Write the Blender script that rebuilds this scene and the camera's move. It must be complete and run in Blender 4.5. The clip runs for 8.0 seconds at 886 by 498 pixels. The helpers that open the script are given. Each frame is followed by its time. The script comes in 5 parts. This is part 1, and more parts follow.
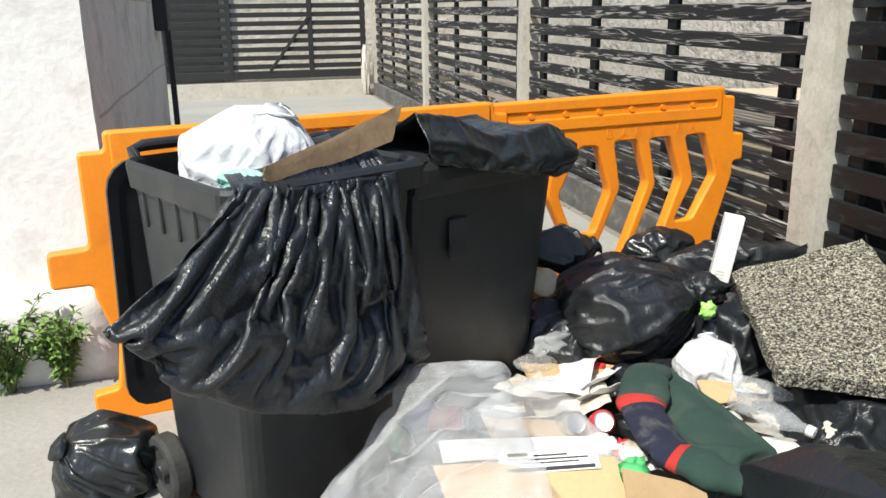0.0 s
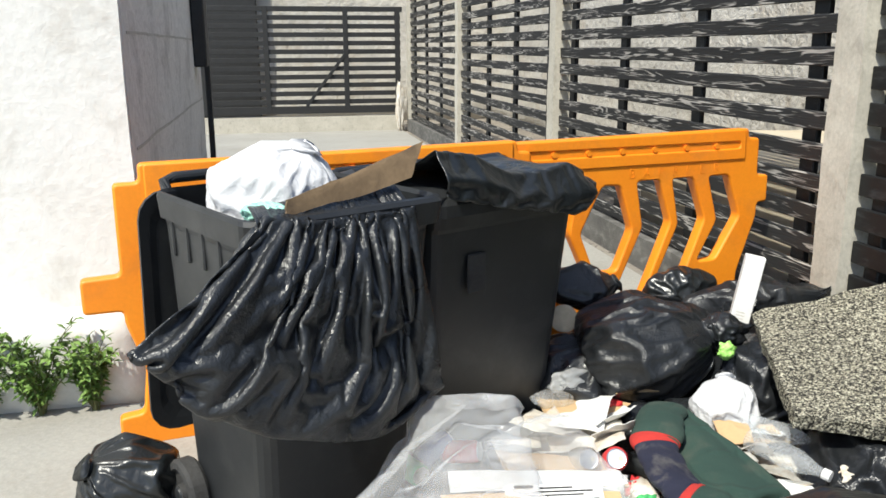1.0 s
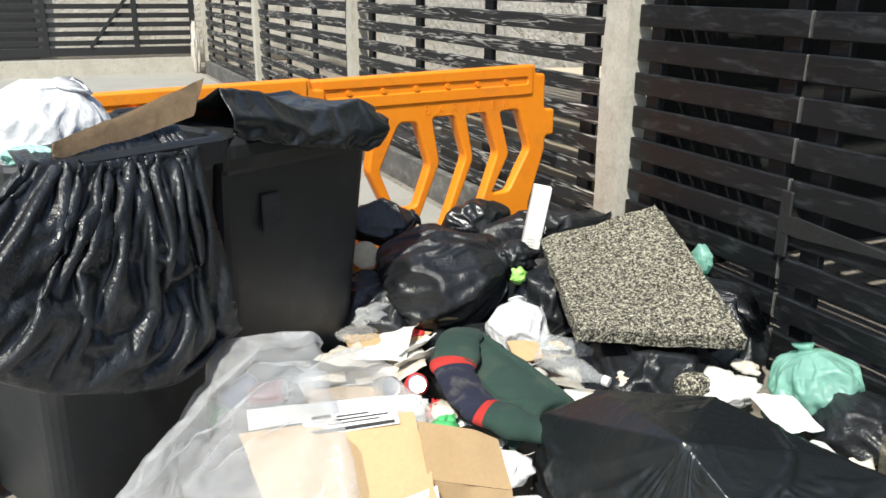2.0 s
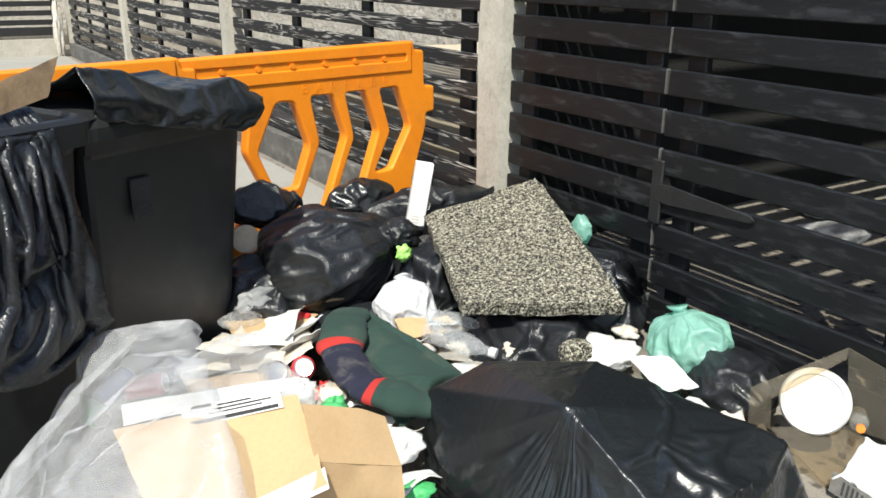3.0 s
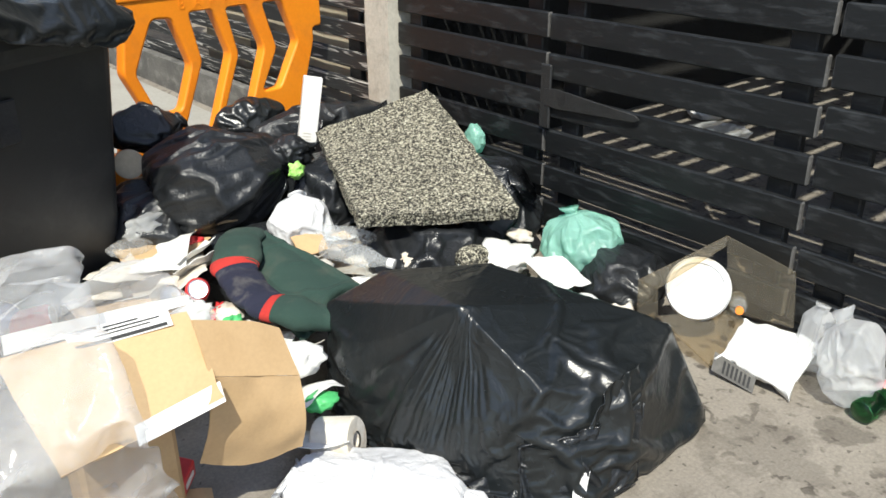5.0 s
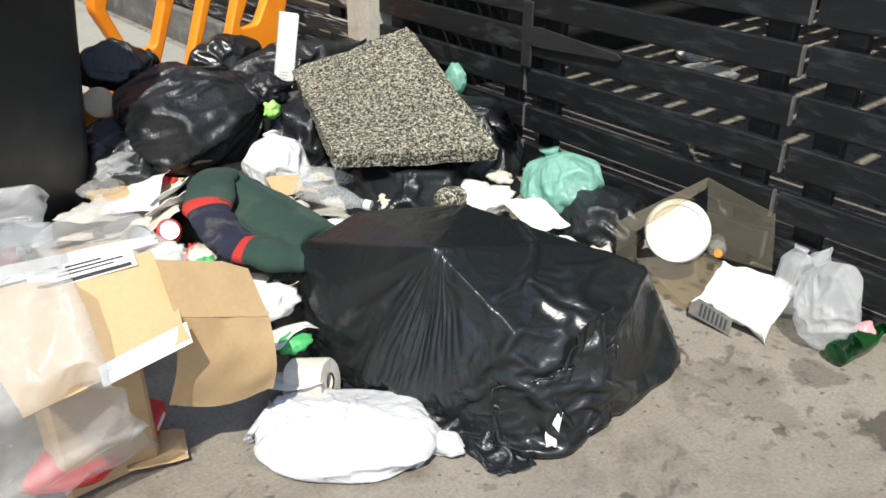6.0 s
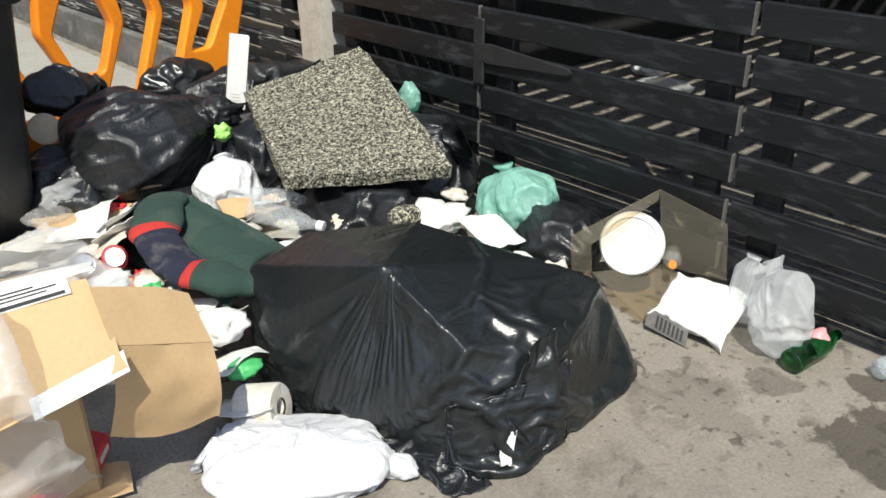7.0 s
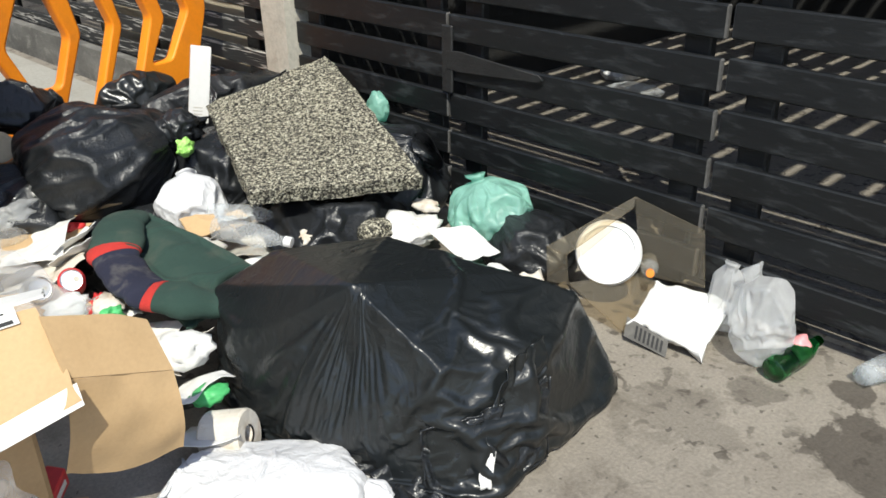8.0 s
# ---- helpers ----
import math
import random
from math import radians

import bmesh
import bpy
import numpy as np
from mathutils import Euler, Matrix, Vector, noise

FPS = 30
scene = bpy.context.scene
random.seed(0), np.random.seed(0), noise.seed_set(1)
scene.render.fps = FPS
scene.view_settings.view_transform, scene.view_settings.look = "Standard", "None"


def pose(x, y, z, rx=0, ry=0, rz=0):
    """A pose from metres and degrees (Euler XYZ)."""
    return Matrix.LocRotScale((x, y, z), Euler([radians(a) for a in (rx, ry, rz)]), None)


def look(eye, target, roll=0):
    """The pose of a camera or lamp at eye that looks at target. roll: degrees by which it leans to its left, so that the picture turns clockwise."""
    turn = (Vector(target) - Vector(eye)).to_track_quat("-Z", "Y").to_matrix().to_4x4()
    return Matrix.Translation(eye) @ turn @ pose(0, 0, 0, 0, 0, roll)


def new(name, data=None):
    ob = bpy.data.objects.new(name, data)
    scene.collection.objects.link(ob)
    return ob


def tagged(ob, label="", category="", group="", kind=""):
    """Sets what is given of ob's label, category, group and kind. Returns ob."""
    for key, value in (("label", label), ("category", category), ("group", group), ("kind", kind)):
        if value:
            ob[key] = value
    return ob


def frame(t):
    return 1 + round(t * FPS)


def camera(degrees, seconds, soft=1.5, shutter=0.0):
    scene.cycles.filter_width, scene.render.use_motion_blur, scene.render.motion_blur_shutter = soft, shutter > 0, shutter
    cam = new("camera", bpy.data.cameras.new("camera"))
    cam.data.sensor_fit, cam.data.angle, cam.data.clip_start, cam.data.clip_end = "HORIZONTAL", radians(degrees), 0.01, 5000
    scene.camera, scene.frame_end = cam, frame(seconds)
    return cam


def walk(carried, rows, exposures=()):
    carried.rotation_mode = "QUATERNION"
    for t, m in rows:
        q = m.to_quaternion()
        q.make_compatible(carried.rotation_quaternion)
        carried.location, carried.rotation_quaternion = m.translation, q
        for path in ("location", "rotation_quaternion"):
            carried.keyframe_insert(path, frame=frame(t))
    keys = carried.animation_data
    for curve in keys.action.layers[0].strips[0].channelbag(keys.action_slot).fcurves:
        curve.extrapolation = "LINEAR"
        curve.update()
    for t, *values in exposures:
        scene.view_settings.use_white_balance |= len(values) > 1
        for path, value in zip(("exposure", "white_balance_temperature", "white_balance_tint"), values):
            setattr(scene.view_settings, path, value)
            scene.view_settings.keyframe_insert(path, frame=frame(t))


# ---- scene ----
cam = camera(56.5, 8.0, soft=1.6)
PATH = [
    (0, (0.255, -0.291, 1.344), (0.719, 1.572, 0.783), -0.8),
    (0.5, (0.269, -0.309, 1.352), (0.62, 1.601, 0.875), -0.7),
    (1, (0.283, -0.349, 1.354), (0.676, 1.553, 0.877), -0.2),
    (1.5, (0.312, -0.378, 1.354), (0.924, 1.452, 0.825), 0.3),
    (2, (0.33, -0.387, 1.338), (1.134, 1.342, 0.731), 0.5),
    (2.2, (0.339, -0.393, 1.335), (1.21, 1.299, 0.718), 0.5),
    (3.5, (0.359, -0.384, 1.315), (1.443, 1.153, 0.636), 0.6),
    (4, (0.359, -0.392, 1.307), (1.506, 1.082, 0.593), 0.5),
    (4.5, (0.369, -0.403, 1.305), (1.562, 1.021, 0.565), 0.3),
    (5, (0.385, -0.422, 1.286), (1.551, 0.981, 0.467), -0.2),
    (6.3, (0.441, -0.426, 1.253), (1.592, 0.906, 0.306), 0.3),
    (6.5, (0.451, -0.436, 1.247), (1.626, 0.909, 0.346), -0.0),
    (7, (0.481, -0.445, 1.246), (1.695, 0.869, 0.351), -0.3),
    (7.5, (0.497, -0.442, 1.245), (1.751, 0.864, 0.397), -1.2),
    (8, (0.531, -0.399, 1.231), (1.796, 0.877, 0.352), -0.8),
]
walk(cam, [(t, look(eye, target, roll)) for t, eye, target, roll in PATH],
     exposures=[(0, 0.49), (2.2, 0.52), (4.5, 0.54), (6.5, 0.40), (8, 0.34)])

# ---- light ----
SUN_FROM = Vector((-0.42, -0.42, 0.86)).normalized()
world = bpy.data.worlds.new("world")
scene.world = world
world.use_nodes = True
wn = world.node_tree.nodes
sky = wn.new("ShaderNodeTexSky")
sky.sky_type, sky.sun_disc = "NISHITA", False
sky.sun_elevation = math.asin(SUN_FROM.z)
sky.sun_rotation = math.atan2(SUN_FROM.x, SUN_FROM.y)
wn["Background"].inputs["Strength"].default_value = 0.15
world.node_tree.links.new(sky.outputs[0], wn["Background"].inputs["Color"])
sun = new("sun", bpy.data.lights.new("sun", "SUN"))
sun.data.energy, sun.data.angle, sun.data.color = 4.3, radians(0.55), (1.0, 0.98, 0.865)
sun.matrix_world = look((0, 0, 8), Vector((0, 0, 8)) - SUN_FROM)


# ---- materials ----
def nodes_of(name):
    m = bpy.data.materials.new(name)
    m.use_nodes = True
    nt = m.node_tree
    return m, nt, nt.nodes, nt.links, nt.nodes["Principled BSDF"]


def surface(name, c1, c2, scale=4.0, rough=0.7, rough2=None, bump=0.3, bump_scale=60.0, metal=0.0,
            spot=None, spot_scale=9.0, spot_amount=0.6, stretch=(1, 1, 1), dist=0.01, spec=0.5, local=False,
            fine=0.25, island=False, drip=None, damp=()):
    """Two-scale colour, roughness and relief; spot adds a third colour in blotches."""
    m, nt, n, l, b = nodes_of(name)
    if local:
        src = n.new("ShaderNodeTexCoord").outputs["Object"]
    else:
        src = n.new("ShaderNodeNewGeometry").outputs["Position"]
    mp = n.new("ShaderNodeMapping")
    mp.inputs["Scale"].default_value = stretch
    l.new(src, mp.inputs["Vector"])
    if local:
        info = n.new("ShaderNodeObjectInfo")
        mul = n.new("ShaderNodeMath")
        mul.operation = "MULTIPLY"
        mul.inputs[1].default_value = 31.0
        l.new(info.outputs["Random"], mul.inputs[0])
        l.new(mul.outputs[0], mp.inputs["Location"])

    def tex(s, detail=6.0, rough_=0.6, distortion=0.0):
        t = n.new("ShaderNodeTexNoise")
        t.inputs["Scale"].default_value = s
        t.inputs["Detail"].default_value = detail
        t.inputs["Roughness"].default_value = rough_
        t.inputs["Distortion"].default_value = distortion
        l.new(mp.outputs[0], t.inputs["Vector"])
        return t.outputs["Fac"]

    def ramp(fac, lo, hi):
        r = n.new("ShaderNodeMapRange")
        r.inputs["From Min"].default_value, r.inputs["From Max"].default_value = lo, hi
        l.new(fac, r.inputs["Value"])
        return r.outputs[0]

    def mix(fac, a, bb, mode="MIX"):
        x = n.new("ShaderNodeMix")
        x.data_type, x.blend_type = "RGBA", mode
        for sock, v in ((x.inputs[0], fac), (x.inputs[6], a), (x.inputs[7], bb)):
            if isinstance(v, (int, float)):
                sock.default_value = v
            elif isinstance(v, tuple):
                sock.default_value = (*v, 1)
            else:
                l.new(v, sock)
        return x.outputs[2]

    big = ramp(tex(scale, 5.0), 0.3, 0.7)
    small = tex(bump_scale, 4.0)
    col = mix(big, tuple(c1), tuple(c2))
    if spot:
        f = n.new("ShaderNodeMath")
        f.operation = "MULTIPLY"
        f.inputs[1].default_value = spot_amount
        l.new(ramp(tex(spot_scale, 8.0, 0.65, 0.4), 0.52, 0.66), f.inputs[0])
        col = mix(f.outputs[0], col, tuple(spot))
    if drip:
        area = n.new("ShaderNodeMath")
        area.operation = "MULTIPLY"
        l.new(ramp(tex(19.0, 3.0, 0.55, 0.3), 0.56, 0.63), area.inputs[0])
        l.new(ramp(tex(1.3, 3.0), 0.42, 0.54), area.inputs[1])
        col = mix(area.outputs[0], col, tuple(drip))
        col = mix(ramp(tex(38.0, 1.0, 0.5), 0.69, 0.72), col, tuple(c * 0.6 for c in c1))
    for x, y, radius, strength in damp:
        away = n.new("ShaderNodeVectorMath")
        away.operation = "DISTANCE"
        away.inputs[1].default_value = (x, y, 0)
        l.new(mp.outputs[0], away.inputs[0])
        ragged = n.new("ShaderNodeMath")
        ragged.operation = "MULTIPLY_ADD"
        ragged.inputs[1].default_value = radius * 2.6
        l.new(tex(9.0, 6.0, 0.6, 0.5), ragged.inputs[0])
        l.new(away.outputs["Value"], ragged.inputs[2])
        wet = n.new("ShaderNodeMapRange")
        wet.inputs["From Min"].default_value, wet.inputs["From Max"].default_value = radius * 2.2, radius * 2.38
        wet.inputs["To Min"].default_value, wet.inputs["To Max"].default_value = strength, 0.0
        l.new(ragged.outputs[0], wet.inputs["Value"])
        col = mix(wet.outputs[0], col, tuple(drip))
    g = ramp(small, 0.2, 0.8)
    dark = n.new("ShaderNodeMix")
    dark.data_type, dark.blend_type = "RGBA", "MULTIPLY"
    dark.inputs[0].default_value = fine
    l.new(col, dark.inputs[6])
    cr = n.new("ShaderNodeCombineColor")
    for i in range(3):
        l.new(g, cr.inputs[i])
    l.new(cr.outputs[0], dark.inputs[7])
    l.new(dark.outputs[2], b.inputs["Base Color"])
    rr = n.new("ShaderNodeMapRange")
    rr.inputs["To Min"].default_value, rr.inputs["To Max"].default_value = rough, rough2 if rough2 is not None else min(1, rough + 0.15)
    l.new(tex(scale * 3.1, 6.0), rr.inputs["Value"])
    l.new(rr.outputs[0], b.inputs["Roughness"])
    b.inputs["Metallic"].default_value = metal
    b.inputs["Specular IOR Level"].default_value = spec
    bp = n.new("ShaderNodeBump")
    bp.inputs["Strength"].default_value, bp.inputs["Distance"].default_value = bump, dist
    add = n.new("ShaderNodeMath")
    l.new(small, add.inputs[0])
    l.new(tex(bump_scale * 0.18, 6.0), add.inputs[1])
    l.new(add.outputs[0], bp.inputs["Height"])
    l.new(bp.outputs[0], b.inputs["Normal"])
    return m


def plastic_film(name, colour, rough=0.28, wrinkle=0.5, scale=14.0, spec=0.5, dusty=None):
    """Thin crumpled bag plastic: opaque, glossy, covered with creases."""
    m, nt, n, l, b = nodes_of(name)
    pos = n.new("ShaderNodeNewGeometry").outputs["Position"]
    warp = n.new("ShaderNodeTexNoise")
    warp.inputs["Scale"].default_value, warp.inputs["Detail"].default_value = scale * 0.6, 3.0
    l.new(pos, warp.inputs["Vector"])
    addv = n.new("ShaderNodeVectorMath")
    addv.operation = "MULTIPLY_ADD"
    addv.inputs[1].default_value = (0.16, 0.16, 0.16)
    l.new(warp.outputs["Color"], addv.inputs[0])
    l.new(pos, addv.inputs[2])
    def crease(s, width, gain, last):
        t = n.new("ShaderNodeTexNoise")
        t.inputs["Scale"].default_value, t.inputs["Detail"].default_value, t.inputs["Distortion"].default_value = s, 2.0, 0.9
        l.new(addv.outputs[0], t.inputs["Vector"])
        d = n.new("ShaderNodeMath")
        d.operation = "SUBTRACT"
        d.inputs[1].default_value = 0.5
        l.new(t.outputs["Fac"], d.inputs[0])
        e = n.new("ShaderNodeMath")
        e.operation = "ABSOLUTE"
        l.new(d.outputs[0], e.inputs[0])
        r = n.new("ShaderNodeMapRange")
        r.inputs["From Max"].default_value = width
        r.inputs["To Min"].default_value, r.inputs["To Max"].default_value = gain, 0.0
        l.new(e.outputs[0], r.inputs["Value"])
        if last is None:
            return r.outputs[0]
        q = n.new("ShaderNodeMath")
        l.new(r.outputs[0], q.inputs[0])
        l.new(last, q.inputs[1])
        return q.outputs[0]

    height = crease(scale * 0.5, 0.16, 1.0, None)
    height = crease(scale * 1.3, 0.14, 0.5, height)
    height = crease(scale * 3.4, 0.16, 0.16, height)
    bp = n.new("ShaderNodeBump")
    bp.inputs["Strength"].default_value, bp.inputs["Distance"].default_value = wrinkle, 0.02
    l.new(height, bp.inputs["Height"])
    l.new(bp.outputs[0], b.inputs["Normal"])
    dust = n.new("ShaderNodeTexNoise")
    dust.inputs["Scale"].default_value, dust.inputs["Detail"].default_value = 3.5, 7.0
    l.new(pos, dust.inputs["Vector"])
    mr = n.new("ShaderNodeMapRange")
    mr.inputs["From Min"].default_value, mr.inputs["From Max"].default_value = 0.5, 0.75
    l.new(dust.outputs["Fac"], mr.inputs["Value"])
    mx = n.new("ShaderNodeMix")
    mx.data_type = "RGBA"
    mx.inputs[6].default_value = (*colour, 1)
    mx.inputs[7].default_value = (*(dusty or [min(1, c * 1.5 + 0.004) for c in colour]), 1)
    l.new(mr.outputs[0], mx.inputs[0])
    l.new(mx.outputs[2], b.inputs["Base Color"])
    ro = n.new("ShaderNodeMapRange")
    ro.inputs["To Min"].default_value, ro.inputs["To Max"].default_value = rough * 0.8, rough * 1.7
    l.new(dust.outputs["Fac"], ro.inputs["Value"])
    l.new(ro.outputs[0], b.inputs["Roughness"])
    b.inputs["Specular IOR Level"].default_value = spec
    return m


def clear_film(name, tint=(0.9, 0.92, 0.93), milk=0.4, rough=0.12, scale=16.0, wrinkle=0.6):
    """Clear or milky sheet plastic: part of the light goes straight through, the rest scatters and shines."""
    m, nt, n, l, b = nodes_of(name)
    b.inputs["Base Color"].default_value = (*tint, 1)
    b.inputs["Roughness"].default_value = rough
    pos = n.new("ShaderNodeNewGeometry").outputs["Position"]
    t = n.new("ShaderNodeTexNoise")
    t.inputs["Scale"].default_value, t.inputs["Detail"].default_value, t.inputs["Distortion"].default_value = scale, 6.0, 1.2
    l.new(pos, t.inputs["Vector"])
    bp = n.new("ShaderNodeBump")
    bp.inputs["Strength"].default_value, bp.inputs["Distance"].default_value = wrinkle, 0.02
    l.new(t.outputs["Fac"], bp.inputs["Height"])
    l.new(bp.outputs[0], b.inputs["Normal"])
    clear = n.new("ShaderNodeBsdfTransparent")
    clear.inputs[0].default_value = (*tint, 1)
    mix = n.new("ShaderNodeMixShader")
    mr = n.new("ShaderNodeMapRange")
    mr.inputs["From Min"].default_value, mr.inputs["From Max"].default_value = 0.3, 0.75
    mr.inputs["To Min"].default_value, mr.inputs["To Max"].default_value = milk * 0.85, min(1, milk * 1.2)
    l.new(t.outputs["Fac"], mr.inputs["Value"])
    l.new(mr.outputs[0], mix.inputs[0])
    glow = n.new("ShaderNodeBsdfTranslucent")
    glow.inputs[0].default_value = (*tint, 1)
    l.new(bp.outputs[0], glow.inputs["Normal"])
    body = n.new("ShaderNodeMixShader")
    body.inputs[0].default_value = 0.45
    l.new(b.outputs[0], body.inputs[1])
    l.new(glow.outputs[0], body.inputs[2])
    l.new(clear.outputs[0], mix.inputs[1])
    l.new(body.outputs[0], mix.inputs[2])
    l.new(mix.outputs[0], n["Material Output"].inputs["Surface"])
    return m


def speckle(name):
    """Flecked underlay foam: pale and dark chips pressed together."""
    m, nt, n, l, b = nodes_of(name)
    pos = n.new("ShaderNodeTexCoord").outputs["Object"]
    v = n.new("ShaderNodeTexVoronoi")
    v.inputs["Scale"].default_value, v.inputs["Randomness"].default_value = 225.0, 1.0
    l.new(pos, v.inputs["Vector"])
    sep = n.new("ShaderNodeSeparateColor")
    l.new(v.outputs["Color"], sep.inputs[0])
    big = n.new("ShaderNodeTexNoise")
    big.inputs["Scale"].default_value, big.inputs["Detail"].default_value = 80.0, 3.0
    l.new(pos, big.inputs["Vector"])
    add = n.new("ShaderNodeMath")
    add.operation = "MULTIPLY_ADD"
    add.inputs[1].default_value = 1.5
    l.new(big.outputs["Fac"], add.inputs[0])
    l.new(sep.outputs[0], add.inputs[2])
    r = n.new("ShaderNodeValToRGB")
    e = r.color_ramp.elements
    e[0].position, e[0].color = 0.40, (0.022, 0.021, 0.018, 1)
    e[1].position, e[1].color = 0.84, (0.60, 0.57, 0.45, 1)
    for p, c in ((0.52, (0.085, 0.081, 0.07, 1)), (0.60, (0.20, 0.185, 0.145, 1)), (0.70, (0.36, 0.335, 0.25, 1))):
        x = e.new(p)
        x.color = c
    half = n.new("ShaderNodeMath")
    half.operation = "MULTIPLY"
    half.inputs[1].default_value = 0.45
    l.new(add.outputs[0], half.inputs[0])
    l.new(half.outputs[0], r.inputs[0])
    l.new(r.outputs[0], b.inputs["Base Color"])
    b.inputs["Roughness"].default_value = 0.95
    b.inputs["Specular IOR Level"].default_value = 0.15
    bp = n.new("ShaderNodeBump")
    bp.inputs["Strength"].default_value, bp.inputs["Distance"].default_value = 0.9, 0.006
    l.new(add.outputs[0], bp.inputs["Height"])
    l.new(bp.outputs[0], b.inputs["Normal"])
    return m


def glassy(name, colour, rough=0.05):
    m, nt, n, l, b = nodes_of(name)
    b.inputs["Base Color"].default_value = (*colour, 1)
    b.inputs["Transmission Weight"].default_value = 1.0
    b.inputs["Roughness"].default_value = rough
    b.inputs["IOR"].default_value = 1.45
    return m


M_GROUND = surface("pavement_concrete", (0.235, 0.205, 0.17), (0.335, 0.30, 0.25), 1.6, 0.85, bump=0.5, bump_scale=110, dist=0.006,
                   spot=(0.11, 0.09, 0.07), spot_scale=2.0, spot_amount=0.8, fine=0.4, drip=(0.07, 0.058, 0.046),
                   damp=((2.05, 0.35, 0.14, 0.28), (2.27, 0.25, 0.06, 0.5), (2.22, -0.06, 0.13, 0.85), (2.43, 0.07, 0.05, 0.8)))
M_YARD = surface("yard_concrete", (0.31, 0.30, 0.27), (0.39, 0.375, 0.335), 0.8, 0.9, bump=0.3, bump_scale=60, spot=(0.28, 0.26, 0.22), spot_scale=1.4, spot_amount=0.5)
M_WHITE_WALL = surface("whitewashed_render", (0.70, 0.685, 0.645), (0.79, 0.78, 0.75), 2.2, 0.9, bump=0.35, bump_scale=22, dist=0.012,
                       spot=(0.52, 0.48, 0.42), spot_scale=3.6, spot_amount=0.5, fine=0.12)
# base colour raised and warmed to make up for the wall standing in shade
M_GREY_WALL = surface("lightened_concrete", (0.72, 0.675, 0.61), (0.83, 0.785, 0.72), 1.5, 0.95, bump=0.8, bump_scale=30, dist=0.02,
                      spot=(0.46, 0.42, 0.37), spot_scale=3.4, spot_amount=0.6, stretch=(1, 1, 0.8))
M_STONE = surface("cream_rubble_wall", (0.49, 0.455, 0.395), (0.62, 0.59, 0.53), 1.1, 0.95, bump=0.7, bump_scale=14, dist=0.05,
                  spot=(0.46, 0.39, 0.30), spot_scale=2.2, spot_amount=0.6)
M_POST = surface("concrete_post", (0.48, 0.445, 0.37), (0.59, 0.555, 0.47), 5, 0.92, bump=0.35, bump_scale=60, dist=0.006,
                 spot=(0.30, 0.27, 0.225), spot_scale=13, spot_amount=0.45, stretch=(1, 1, 0.85))
M_KERB = surface("blackened_kerb", (0.075, 0.072, 0.066), (0.17, 0.162, 0.148), 4, 0.92, bump=0.5, bump_scale=50, dist=0.008,
                 spot=(0.30, 0.29, 0.26), spot_scale=16, spot_amount=0.5, stretch=(1, 0.6, 1))
M_SLAT = surface("black_painted_board", (0.0062, 0.0071, 0.0079), (0.0115, 0.0125, 0.0135), 2.0, 0.34, 0.62, bump=0.4, bump_scale=40, dist=0.004,
                 spot=(0.055, 0.059, 0.063), spot_scale=34, spot_amount=0.5, stretch=(1, 0.25, 1), spec=0.33)


def weathered_board():
    """Black stain worn off along the raised grain of the wood."""
    m, nt, n, l, b = nodes_of("weathered_black_board")
    src = n.new("ShaderNodeTexCoord").outputs["Object"]
    info = n.new("ShaderNodeObjectInfo")
    mul = n.new("ShaderNodeMath")
    mul.operation = "MULTIPLY"
    mul.inputs[1].default_value = 47.0
    l.new(info.outputs["Random"], mul.inputs[0])
    mp = n.new("ShaderNodeMapping")
    mp.inputs["Scale"].default_value = (1.0, 0.07, 1.0)
    l.new(src, mp.inputs["Vector"])
    l.new(mul.outputs[0], mp.inputs["Location"])
    low = n.new("ShaderNodeTexNoise")
    low.inputs["Scale"].default_value, low.inputs["Detail"].default_value = 30.0, 2.0
    l.new(mp.outputs[0], low.inputs["Vector"])
    rings = n.new("ShaderNodeMath")
    rings.operation = "MULTIPLY"
    rings.inputs[1].default_value = 42.0
    l.new(low.outputs["Fac"], rings.inputs[0])
    si = n.new("ShaderNodeMath")
    si.operation = "SINE"
    l.new(rings.outputs[0], si.inputs[0])
    patch = n.new("ShaderNodeTexNoise")
    patch.inputs["Scale"].default_value, patch.inputs["Detail"].default_value = 34.0, 7.0
    l.new(mp.outputs[0], patch.inputs["Vector"])
    f = n.new("ShaderNodeMath")
    f.operation = "MULTIPLY_ADD"
    f.inputs[1].default_value = 0.20
    l.new(si.outputs[0], f.inputs[0])
    l.new(patch.outputs["Fac"], f.inputs[2])
    r = n.new("ShaderNodeValToRGB")
    e = r.color_ramp.elements
    e[0].position, e[0].color = 0.64, (0.012, 0.0115, 0.011, 1)
    e[1].position, e[1].color = 0.78, (0.36, 0.34, 0.31, 1)
    l.new(f.outputs[0], r.inputs[0])
    l.new(r.outputs[0], b.inputs["Base Color"])
    b.inputs["Roughness"].default_value = 0.7
    bp = n.new("ShaderNodeBump")
    bp.inputs["Strength"].default_value, bp.inputs["Distance"].default_value = 0.5, 0.004
    l.new(f.outputs[0], bp.inputs["Height"])
    l.new(bp.outputs[0], b.inputs["Normal"])
    return m


